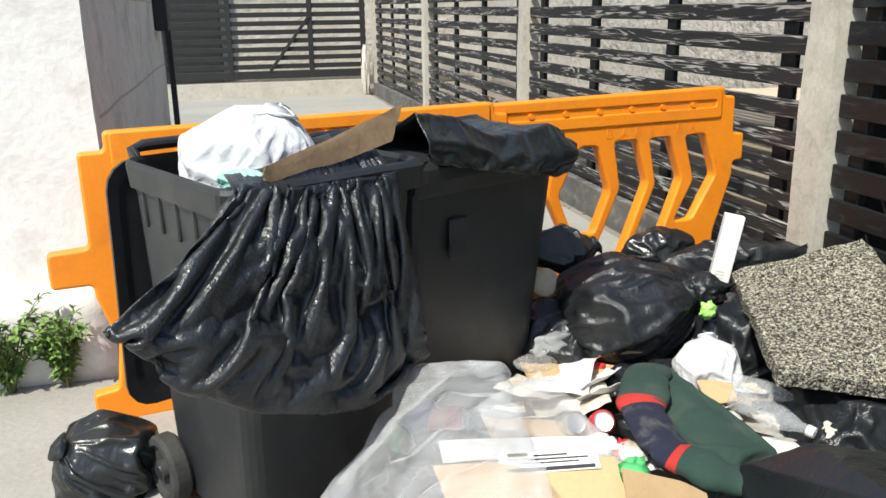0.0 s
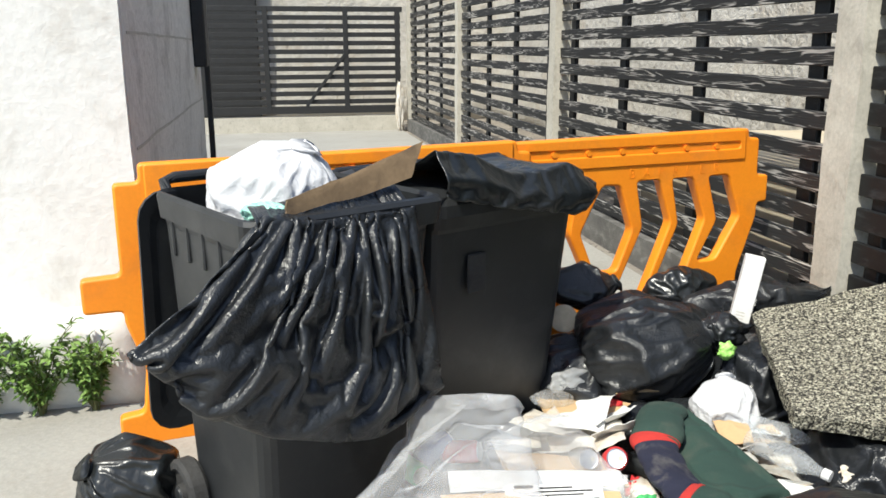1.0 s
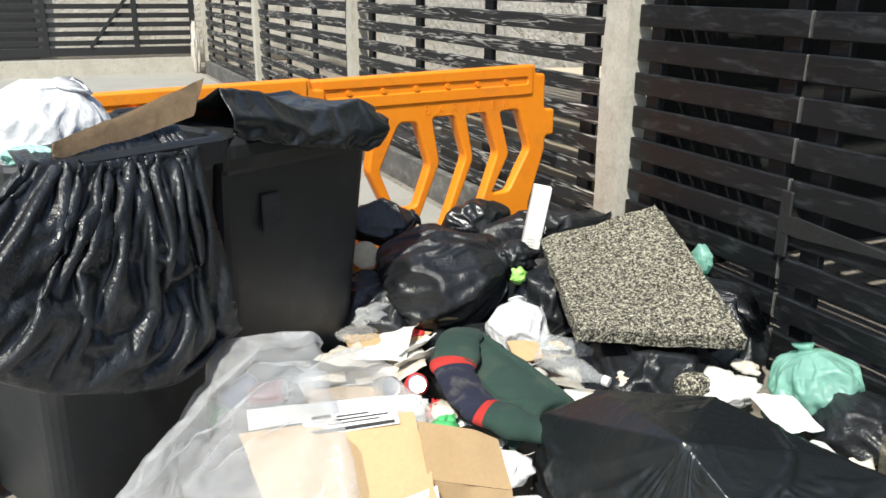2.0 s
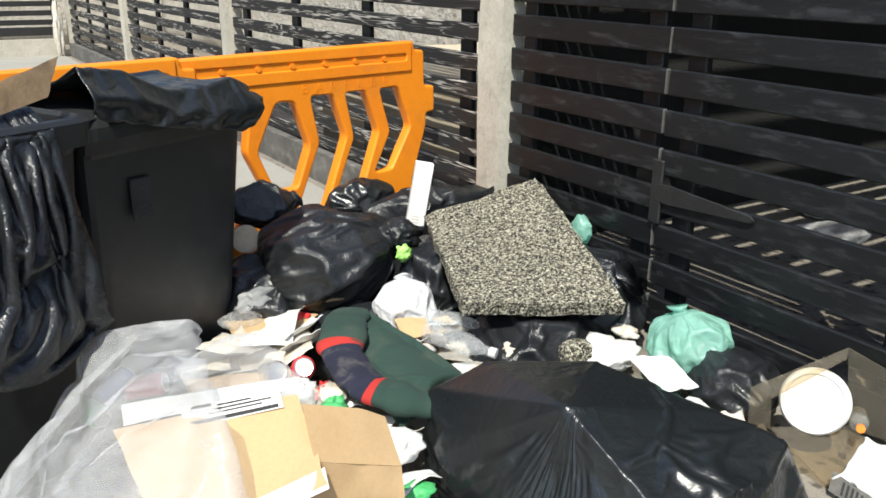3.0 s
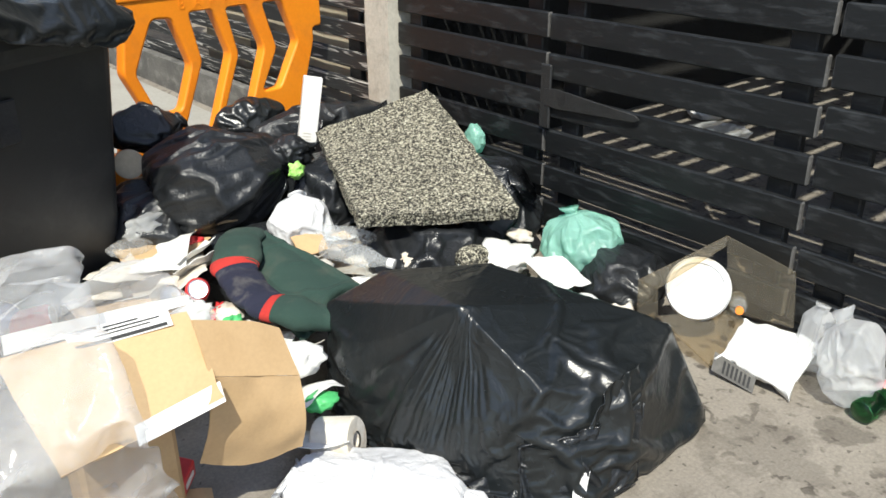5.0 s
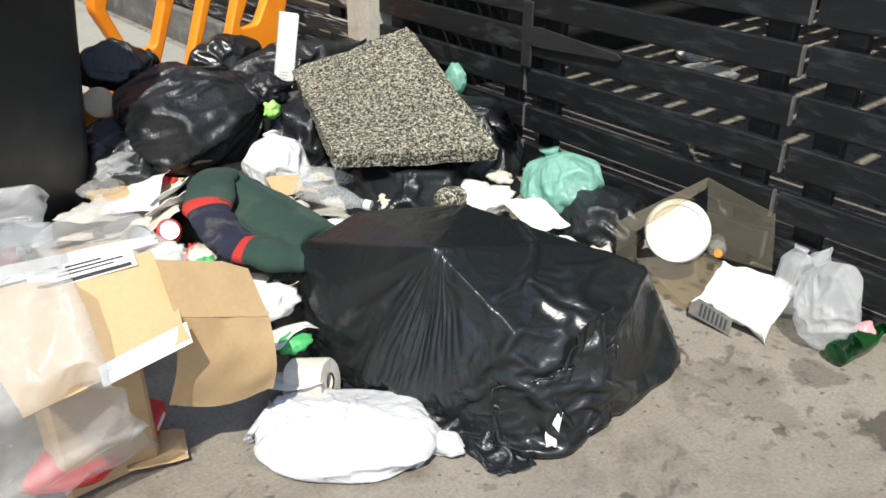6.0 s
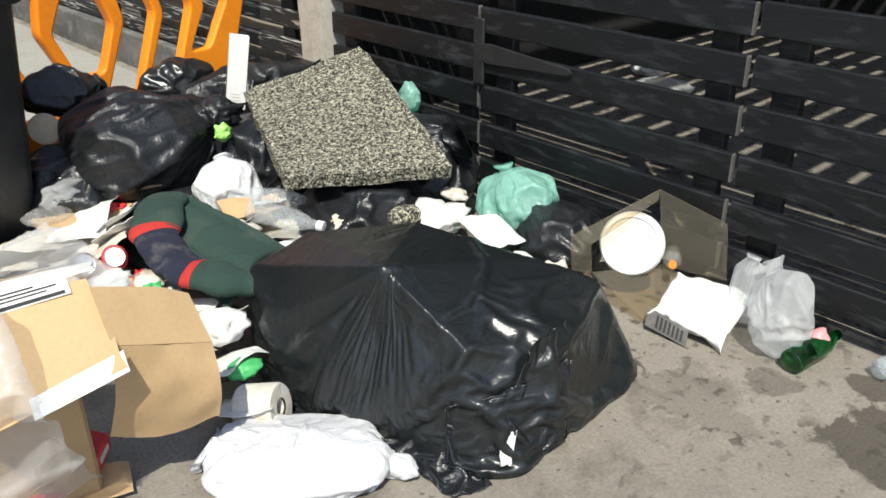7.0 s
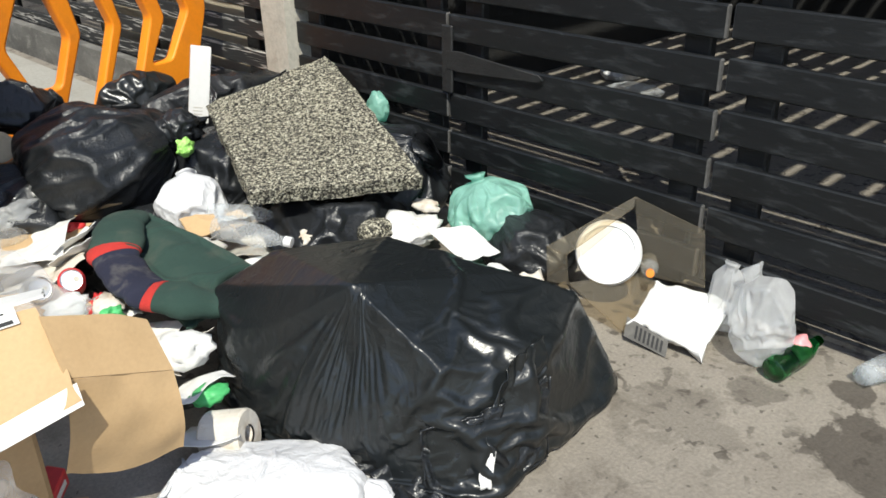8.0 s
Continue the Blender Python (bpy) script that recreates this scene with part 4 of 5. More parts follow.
def huge_bag(rows=45, around=132):
    N, D = load_planes()
    base = np.array(FOOT_UNDER)
    P = np.zeros((rows, around, 3))
    for i in range(rows):
        el = radians(88.5 * (1 - i / (rows - 1)) ** 1.0)
        for j in range(around):
            th = 2 * math.pi * j / around
            d = np.array((math.cos(el) * math.cos(th), math.cos(el) * math.sin(th), math.sin(el)))
            nd = N @ d
            reach = ((D - N @ base)[nd > 1e-6] / nd[nd > 1e-6]).min()
            P[i, j] = base + d * reach * 1.01

    keep, draw = planes_keep(N, D, 0.004, 0.005), planes_press(N, D, 0.00004, 0.00005)

    def pinned(P):
        pin = np.zeros(P.shape[:2])
        pin[0], pin[-1] = 1, 1
        return pin

    def slackness(P, a, b):
        torn_side = np.clip((P[:, :, 0] - 1.50) * 3.0, 0, 1) * np.clip((0.72 - P[:, :, 1]) * 5.0, 0, 1)
        return (1.03 + a * torn_side, 1.06 + b * torn_side)
    R = P.copy()
    P = settle(jitter(jitter(P, 0.018, 5.0, 3), 0.012, 10.0, 4), R, slackness(P, 0.02, 0.02), pinned(P), keep, True, 60, draw, 0.04, 5)
    P = finer(P, True)
    P = settle(jitter(P, 0.002, 30.0, 5), P, (1.004, 1.008), pinned(P), keep, True, 14, draw, 0.2, 4)
    return grid_bm(P, True, caps=True)


huge = tagged(part("rubbish_bag", huge_bag(), M_BAG_SMOOTH, smooth=True), "huge stretched black bag torn open at one corner", "rubbish bag", G_BAG)


def loose(a, b, c, d, seed, n=26, slack=1.07, wave=18.0):
    """A slack torn piece of film between four corners, frayed along its edges."""
    P = rows_of(bilinear(a, b, c, d), n, n)
    pin = np.zeros(P.shape[:2])
    pin[0, ::6], pin[-1, ::6], pin[::6, 0], pin[::6, -1] = 1, 1, 1, 1
    P = settle(jitter(P, 0.006, wave, seed), P, (slack, slack), pin, None, False, 30, (0, 0, -0.00003), 0.05)
    P[:, :, 2] = np.maximum(P[:, :, 2], 0.004)
    return grid_bm(finer(P), thick=0.002)


part("torn_flap", loose((1.450, 0.605, 0.150), (1.548, 0.520, 0.185), (1.535, 0.462, 0.022), (1.430, 0.570, 0.022), 3), M_BAG, huge, "crumpled torn plastic at the opening", True)
part("torn_flap", loose((1.545, 0.518, 0.190), (1.712, 0.480, 0.205), (1.690, 0.460, 0.04), (1.533, 0.460, 0.022), 5, slack=1.10), M_BAG, huge, "crumpled torn plastic at the opening", True)
part("torn_flap", loose((1.62, 0.500, 0.285), (1.745, 0.520, 0.285), (1.715, 0.480, 0.20), (1.56, 0.505, 0.20), 11, slack=1.05), M_BAG_SMOOTH, huge, "pulled film above the tear", True)
part("torn_flap", loose((1.365, 0.75, 0.035), (1.45, 0.60, 0.05), (1.475, 0.475, 0.006), (1.385, 0.505, 0.006), 7, slack=1.12), M_BAG, huge, "loose plastic trailing on the ground", True)
for path in (((1.447, 0.600, 0.155), (1.440, 0.585, 0.10), (1.428, 0.566, 0.03)), ((1.447, 0.600, 0.155), (1.50, 0.552, 0.172), (1.548, 0.515, 0.185)), ((1.715, 0.477, 0.215), (1.700, 0.468, 0.12), (1.69, 0.456, 0.035)), ((1.43, 0.563, 0.024), (1.53, 0.456, 0.020), (1.69, 0.455, 0.03))):
    pts = [Vector(path[0]).lerp(Vector(path[1]), i / 6) for i in range(6)] + [Vector(path[1]).lerp(Vector(path[2]), i / 6) for i in range(7)]
    part("torn_edge", tube([p + 0.006 * noise.noise_vector(p * 60) for p in pts], [0.0028 + 0.002 * noise.noise(p * 90) for p in pts], 6), M_BAG, huge, "rolled torn edge", True)
part("paper_wad", loose((1.518, 0.495, 0.10), (1.545, 0.478, 0.11), (1.520, 0.466, 0.04), (1.500, 0.480, 0.035), 8, 10), M_PAPER, huge, "white paper showing in the tear", True)
part("food_waste", loose((1.668, 0.474, 0.12), (1.700, 0.470, 0.11), (1.695, 0.462, 0.06), (1.67, 0.466, 0.06), 9, 10, 1.15), M_OLDCARD, huge, "brown waste showing in the tear", True)

# bag hanging out over the first bin's side
HEM = ((-0.30, 0.785), (-0.22, 0.735), (-0.126, 0.632), (-0.03, 0.565), (0.10, 0.50), (0.252, 0.415), (0.375, 0.425), (0.475, 0.52))


def bin_place(p):
    """From along, out of and above the first bin's front to the world."""
    return np.stack([FRONT_A.x + uw.x * p[..., 0] + uf.x * p[..., 1], FRONT_A.y + uw.y * p[..., 0] + uf.y * p[..., 1], p[..., 2]], -1)


def hanging(u, v):
    k = min(int(u * 7), 6)
    q = u * 7 - k
    hem = Vector(HEM[k]).lerp(Vector(HEM[k + 1]), q)
    top = Vector((0.03 + 0.41 * u, 0.985 + 0.012 * u))
    t = min(1.0, v / 0.86)
    p = top.lerp(hem, t)
    out = 0.035 + 0.11 * math.sin(math.pi * 0.62 * t) * (0.4 + 0.6 * math.sin(math.pi * min(1, 0.12 + u)))
    z = p.y
    if v > 0.86:
        f = (v - 0.86) / 0.14
        out = out * (1 - 0.7 * f * min(1, 3 * u))
        z += 0.06 * f * f * min(1, 3 * u)
    if v < 0.05:
        f = v / 0.05
        out = -0.05 * (1 - f) + out * f
        z += 0.02 * (1 - f)
    return (p.x, out, z)


def draped_bag():
    P = rows_of(hanging, 87, 59).transpose(1, 0, 2)
    m, n = P.shape[:2]
    R = np.stack(np.broadcast_arrays(np.linspace(0, 1.0, n)[None, :], 0.0, np.linspace(0.66, 0, m)[:, None]), -1).astype(float)
    lengths = np.linalg.norm(np.diff(P, axis=0), axis=2).sum(0)
    j = np.arange(n)
    gather = (0.6 * np.sin(j * 0.83 + 2.0 * np.sin(j * 0.19)) + 0.5 * np.sin(j * 1.71 + 1.5 * np.sin(j * 0.31))) * (0.6 + 0.4 * np.sin(j * 0.27))
    P[:, :, 1] += 0.010 * gather[None, :] * np.linspace(1.0, 0.3, m)[:, None]

    def keep(Q):
        np.maximum(Q[:, 1], np.where(Q[:, 2] > 0.90, 0.03, 0.004) - np.where(Q[:, 2] > 0.985, 0.09, 0.0), out=Q[:, 1])

    def pinned(P):
        pin = np.zeros(P.shape[:2])
        pin[:max(2, int(P.shape[0] * 0.05))] = 1
        pin[-1] = 1
        pin[:, 0] = 1
        return pin
    P = settle(jitter(P, 0.014, 8.0, 2), R, ((lengths / 0.66 * 1.03)[None, :], 1.0), pinned(P), keep, False, 55, (-0.00002, 0.00002, -0.00004), 0.015, 5)
    P = finer(P)
    P = settle(jitter(P, 0.0010, 40.0, 4), P, (1.010, 1.012), pinned(P), keep, False, 10, (0, 0.0, -0.00003), 0.05, 4)
    return grid_bm(bin_place(P), thick=0.003)


tagged(part("draped_bag", draped_bag(), M_BAG, smooth=True), "black bag pulled over the bin rim, hanging in pleats", "rubbish bag", G_BAG)

# bag flung over the second bin's lid
CREST = ((-0.10, 1.09), (0.04, 1.07), (0.17, 0.998), (0.29, 0.99), (0.43, 1.003), (0.50, 0.965))
SKIRT = ((-0.10, 0.965), (0.04, 0.93), (0.264, 0.885), (0.414, 0.856), (0.50, 0.90))


def flung(u, v):
    a = -0.10 + 0.60 * u
    z = float(np.interp(a, *zip(*CREST)))
    off = 0.03
    if v < 0.42:
        f = 1 - v / 0.42
        off += 0.06 * min(1, f * 2.0)
        z += (float(np.interp(a, *zip(*SKIRT))) - z) * f
    else:
        f = (v - 0.42) / 0.58
        off -= 0.40 * f
        z += (0.99 - z) * f ** 0.5
    return Vector((FRONT_B.x + uw.x * a + uf.x * off, FRONT_B.y + uw.y * a + uf.y * off, z))


def flung_bag():
    P = rows_of(flung, 48, 40)
    pin = np.zeros(P.shape[:2])
    pin[:, -1], pin[::4, 17], pin[::6, 0] = 1, 1, 1
    P = settle(jitter(P, 0.006, 9.0, 6), P, (1.022, 1.02), pin, None, False, 35, (0, 0, -0.00005), 0.03)
    return grid_bm(finer(P), thick=0.003)


tagged(part("draped_bag", flung_bag(), M_BAG_SMOOTH, smooth=True), "torn black bag spread over the shut bin lid", "rubbish bag", G_BAG)

# in the first bin
sack("carrier_bag", (0.285, 1.755, 1.005), (0.165, 0.13, 0.125), 21, M_WHITEBAG, "white carrier bag swelling out of the bin", "carrier bag", rot=-8, pull=(0.62, 0, 0.85), neck=0.06, slack=(1.06, 1.14))
lump("carrier_bag", (0.26, 1.55, 0.985), (0.055, 0.03, 0.025), 22, M_TEAL, "turquoise plastic scrap in the bin mouth", "carrier bag", rot=-18)
lump("rubbish_bag", (0.32, 1.83, 0.70), (0.20, 0.18, 0.22), 23, M_BAG, "black bag filling the open bin", "rubbish bag", G_BAG, rot=-18)
def in_bin(a, off, z):
    p = FRONT_A + uw * a - uf * off
    return Vector((p.x, p.y, z))


tagged(part("cardboard_sheet", sheet_bm(crumpled(in_bin(0.105, 0.0, 0.975), in_bin(0.475, 0.02, 1.03), in_bin(0.545, 0.06, 1.112), in_bin(0.115, 0.005, 1.013), 0.006, 9, 2, 0.012), 24, 12, 0.006), M_OLDCARD), "stained torn cardboard sheet lying across the bin", "cardboard")

# flecked foam slab
SL = [Vector(p) for p in ((1.94, 2.18, 0.387), (2.44, 2.13, 0.475), (2.17, 1.346, 0.278), (1.69, 1.56, 0.291))]
ex = (SL[1] - SL[0]).normalized()
nz = ex.cross(SL[0] - SL[3]).normalized()
slab = part("foam_slab", sheet_bm(lambda u, v: bilinear(*SL)(u, v) + nz * (0.012 * noise.noise(Vector((u * 3, v * 3, 0))) - 0.03 * (u - 0.5) * (v - 0.5)) + Vector((0.008 * noise.noise(Vector((u * 14, v * 14, 5))), 0.008 * noise.noise(Vector((u * 14, v * 14, 9))), 0)), 40, 50, 0.045), M_SPECK, smooth=False)
tagged(slab, "flecked grey and cream foam slab lying on the bags", "foam slab")

# white carton standing in the heap
carton = part("carton", box_bm(-0.035, 0.035, -0.03, 0.03, 0, 0.27, 0.002), M_PAPER)
carton.matrix_world = pose(1.955, 2.30, 0.335, -6, 10, -28)
tagged(carton, "slim white printed carton standing on end", "carton")
for k in range(4):
    part("print", box_bm(-0.020, 0.012, -0.0315, -0.0303, 0.02 + 0.012 * k, 0.022 + 0.012 * k), M_POST, carton)

sack("carrier_bag", (1.655, 1.86, 0.225), (0.105, 0.09, 0.105), 31, M_WHITEBAG, "white printed carrier bag tied with a lime knot", "carrier bag", pull=(0.25, 0.5, 1), neck=0.12, slack=(1.06, 1.16))
lump("plastic_scrap", (1.75, 2.02, 0.355), (0.03, 0.018, 0.030), 32, M_LIME, "lime green plastic knot on a white bag", "plastic scrap", detail=4, lumps=0.5, crease=0.08)
sack("carrier_bag", (2.35, 1.22, 0.19), (0.115, 0.125, 0.095), 33, M_TEALFILM, "thin sea-green carrier bag, knotted", "carrier bag", pull=(-0.1, 0.5, 1), neck=0.25, slack=(1.08, 1.25))

# green garment with a striped band
garment = thing("knitted_garment", pose(0, 0, 0), "dark green knitted garment with navy and red band, muddy", "clothing")


def leg(path, radii, f0, f1, mat, name, grow=0.0):
    pts = [Vector(p) for p in path]
    n = 40
    out, rad = [], []
    for i in range(n + 1):
        t = (f0 + (f1 - f0) * i / n) * (len(pts) - 1)
        k = min(int(t), len(pts) - 2)
        q = t - k
        p = pts[k].lerp(pts[k + 1], q)
        w = noise.noise(p * 14) * 0.012
        out.append(p + Vector((w, -w, w)))
        r = [radii[k][j] * (1 - q) + radii[k + 1][j] * q + grow + 0.014 * noise.noise(p * 17) for j in (0, 1)]
        rad.append((r[0], r[1]))
    return part(name, tube(out, rad, 20), mat, garment, smooth=True)


LEG = ((1.44, 1.85, 0.25), (1.37, 1.73, 0.285), (1.295, 1.60, 0.275), (1.265, 1.48, 0.255), (1.272, 1.39, 0.24), (1.33, 1.31, 0.225), (1.45, 1.25, 0.20))
LR = ((0.060, 0.022), (0.068, 0.030), (0.064, 0.026), (0.060, 0.026), (0.062, 0.030), (0.055, 0.032), (0.05, 0.03))
leg(LEG, LR, 0.0, 1.0, M_GREEN, "sleeve")
leg(LEG, LR, 0.345, 0.69, M_NAVY, "band", 0.0012)
leg(LEG, LR, 0.325, 0.36, M_RED, "stripe", 0.0022)
leg(LEG, LR, 0.68, 0.72, M_RED, "stripe", 0.0022)


def cloth(u, v):
    p = bilinear((1.37, 1.83, 0.262), (1.485, 1.81, 0.275), (1.575, 1.34, 0.225), (1.31, 1.29, 0.205))(u, v)
    edge = max(abs(u - 0.5), abs(v - 0.5)) * 2
    p.z += 0.03 * math.sin(math.pi * u) * math.sin(math.pi * v) ** 0.6 - 0.12 * max(0, edge - 0.86) * 2
    return p


def panel_rows():
    P = rows_of(cloth, 30, 44)
    under = P.reshape(-1, 3)[:, 2] - 0.012

    def keep(Q):
        np.maximum(Q[:, 2], under, out=Q[:, 2])
    pin = np.zeros(P.shape[:2])
    pin[::10, 0], pin[::10, -1], pin[0, ::11], pin[-1, ::11] = 1, 1, 1, 1
    P = settle(jitter(P, 0.010, 8.0, 8), P, (1.07, 1.04), pin, keep, False, 45, (0, 0, -0.00008), 0.25)
    return finer(P)


part("panel", grid_bm(panel_rows(), thick=0.010), M_GREEN, garment, smooth=True)


# cans and bottles
def can(m, mat, label):
    c = thing("drink_can", m, label, "can", "drink cans")
    part("body", turned(((0.026, -0.058), (0.033, -0.05), (0.033, 0.046), (0.027, 0.058)), 24), mat, c)
    part("top", turned(((0.0265, 0.058), (0.0265, 0.0605), (0.023, 0.0595), (0.001, 0.0595)), 24), M_ALU, c)
    part("mouth", turned(((0.007, 0.0598), (0.007, 0.0604), (0.001, 0.0604)), 12), M_POST, c).matrix_local = pose(0.012, 0, 0)
    return c


can(pose(1.17, 1.60, 0.235, 58, 0, -18), M_REDPRINT, "crushed red and white drink can")
can(pose(1.09, 1.63, 0.23, 62, 0, -5), M_ALU, "bare silver drink can")
black_bag((0.73, 1.90, 0.07), (0.16, 0.09, 0.10), 17, "black bag scrap wedged between the bins", floor=-0.07)
can(pose(0.706, 1.85, 0.19, 70, 0, 120), M_BLUEPRINT, "blue and silver drink can by the bin")
can(pose(0.785, 1.83, 0.185, 80, 0, 60), M_REDPRINT, "red drink can by the bin")
can(pose(0.63, 1.80, 0.16, 85, 0, 20), M_GREENPRINT, "green drink can by the bin")


def bottle(m, mat, label, s=1.0, cap=None):
    b = thing("bottle", m, label, "bottle")
    part("body", turned([(r * s, z * s) for r, z in ((0.028, 0.0), (0.032, 0.005), (0.032, 0.06), (0.030, 0.07), (0.032, 0.08), (0.032, 0.13), (0.028, 0.15), (0.014, 0.19), (0.012, 0.21))], 24), mat, b, smooth=True)
    if cap:
        part("cap", turned([(r * s, z * s) for r, z in ((0.0145, 0.205), (0.0145, 0.225), (0.001, 0.226))], 16), cap, b)
    else:
        part("lip", turned([(r * s, z * s) for r, z in ((0.0145, 0.20), (0.0145, 0.21), (0.001, 0.211))], 16), mat, b)
    return b


bottle(pose(1.62, 1.66, 0.225, 96, 0, 30), M_PET, "clear crumpled water bottle", 1.1, M_WHITEPLASTIC)
bottle(pose(1.66, 1.76, 0.225, 94, 0, 48), M_PET, "clear plastic bottle in the heap", 1.0, M_WHITEPLASTIC)
bottle(pose(2.33, 0.245, 0.034, 88, 0, 82), M_BOTTLE, "green glass beer bottle lying on the ground", 1.0)


# paper and scraps
def scrap(a, b, c, d, mat, label, seed, amount=0.02, scale=14.0, name="paper_scrap", category="paper", n=26, thick=0.0015, sag=0.0):
    return tagged(part(name, sheet_bm(crumpled(a, b, c, d, amount, scale, seed, sag), n, n, thick), mat, smooth=True), label, category, "paper scraps" if category == "paper" else "")


def paper(loc, size, seed, mat, label):
    """A crumpled sheet of paper lying in the heap."""
    r = random.Random(seed)
    turn = pose(*loc, r.uniform(-30, 30), r.uniform(-30, 30), r.uniform(0, 360))
    base = bilinear(*(turn @ Vector((a * size * r.uniform(0.9, 1.2), b * size * r.uniform(0.8, 1.1), size * r.uniform(-0.15, 0.15))) for a, b in ((-1, -1), (1, -1), (1, 1), (-1, 1))))
    P = rows_of(base, 18, 18)
    P = settle(jitter(P, 0.020, 14.0, seed), P, (1.10, 1.08), None, None, False, 30, (0, 0, 0), 0.2)
    return tagged(part("paper_scrap", grid_bm(finer(P), thick=0.0015), mat, smooth=True), label, "paper", "paper scraps")


for k, (x, y, z, s) in enumerate(((1.10, 1.95, 0.18, 0.10), (1.22, 1.98, 0.19, 0.10), (1.30, 1.93, 0.20, 0.08), (1.18, 1.82, 0.17, 0.10), (1.05, 1.80, 0.15, 0.09),
                                 (1.28, 1.82, 0.20, 0.07), (0.98, 1.95, 0.13, 0.08), (1.22, 1.14, 0.10, 0.07), (1.20, 1.02, 0.06, 0.07), (1.18, 1.25, 0.14, 0.06))):
    paper((x, y, z), s, 50 + k, M_TISSUE if k % 3 == 0 else M_PAPER, "crumpled soiled white paper in the heap" if k % 3 == 0 else "crumpled white paper in the heap")
for k, (x, y, z, s, mat, label) in enumerate((
        (1.63, 1.71, 0.17, 0.055, M_TISSUE, "stained crumpled paper beside the garment"), (1.76, 1.75, 0.18, 0.06, M_PAPER, "crumpled white paper beside the slab"),
        (1.70, 1.68, 0.12, 0.07, M_TISSUE, "stained crumpled paper beside the garment"), (1.68, 1.53, 0.125, 0.06, M_PAPER, "crumpled white paper beside the garment"),
        (1.76, 1.58, 0.13, 0.06, M_TISSUE, "stained crumpled paper under a bottle"), (1.25, 1.36, 0.14, 0.06, M_PAPER, "torn white paper in front of the garment"),
        (1.22, 1.48, 0.17, 0.05, M_PAPER, "torn white paper in front of the garment"), (1.30, 1.28, 0.13, 0.05, M_TISSUE, "soiled paper in front of the garment"))):
    paper((x, y, z), s, 130 + k, mat, label)
lump("plastic_scrap", (1.185, 1.43, 0.20), (0.035, 0.022, 0.02), 140, M_GREENPRINT, "small bright green wrapper in the heap", "plastic scrap", rot=30, lumps=0.5, crease=0.3, detail=4)
lump("plastic_scrap", (1.195, 1.515, 0.19), (0.025, 0.045, 0.03), 141, M_REDPRINT, "crushed red wrapper beside the garment", "plastic scrap", rot=-30, lumps=0.5, crease=0.3, detail=4)
scrap((1.36, 2.10, 0.26), (1.52, 2.06, 0.27), (1.50, 2.00, 0.235), (1.36, 2.03, 0.225), M_CARD, "torn strip of brown cardboard on a bag", 142, 0.008, category="cardboard", name="cardboard_scrap")
scrap((1.57, 1.78, 0.22), (1.66, 1.73, 0.23), (1.64, 1.66, 0.20), (1.56, 1.70, 0.19), M_CARD, "torn scrap of brown cardboard beside the garment", 143, 0.014, category="cardboard", name="cardboard_scrap")
lump("plastic_scrap", (1.24, 2.14, 0.245), (0.07, 0.035, 0.035), 144, M_CLEAR, "crumpled clear wrapper on the heap", "plastic scrap", rot=15, lumps=0.4, crease=0.15, detail=4)
roll = part("toilet_roll", turned(((0.020, 0.046), (0.022, -0.05), (0.054, -0.05), (0.058, -0.044), (0.058, 0.044), (0.054, 0.05), (0.022, 0.05)), 28, False, False), M_TISSUE, smooth=False)
roll.matrix_world = pose(1.225, 0.985, 0.056, 78, 0, 35)
tagged(roll, "grubby half-unrolled paper roll on the ground", "paper roll")
lump("paper_scrap", (2.06, 1.32, 0.16), (0.12, 0.08, 0.05), 64, M_PAPER, "crumpled white paper by the slab", "paper", "paper scraps", lumps=0.4, crease=0.2, detail=4)
scrap((2.06, 1.22, 0.20), (2.19, 1.16, 0.19), (2.21, 1.05, 0.13), (2.10, 1.09, 0.13), M_PAPER, "bent sheet of white card", 65, 0.008)
scrap((2.0, 0.98, 0.12), (2.16, 0.86, 0.16), (2.12, 0.74, 0.04), (1.96, 0.82, 0.04), M_TISSUE, "limp soiled white bag beside the black bag", 66, 0.03)
flat = part("carrier_bag", sack_bm((0.225, 0.13, 0.05), 67, pull=(-1, 0.15, 0.05), neck=0.1, slack=(1.05, 1.10), floor=-0.03), M_WHITEBAG, smooth=True)
flat.matrix_world = pose(1.20, 0.80, 0.036, 0, 0, -41)
tagged(flat, "white carrier bag lying flat on the pavement", "carrier bag")
lump("carrier_bag", (1.345, 0.64, 0.03), (0.05, 0.025, 0.03), 68, M_WHITEBAG, "twisted end of a white bag", "carrier bag", rot=-60, detail=4)

def disc(loc, r, mat, label, target):
    d = part("tub_lid", turned(((r * 0.85, 0.006), (r, 0.004), (r * 1.02, -0.006), (r * 0.9, -0.008), (0.001, -0.004)), 28), mat)
    d.matrix_world = look(loc, target)
    return tagged(d, label, "lid")


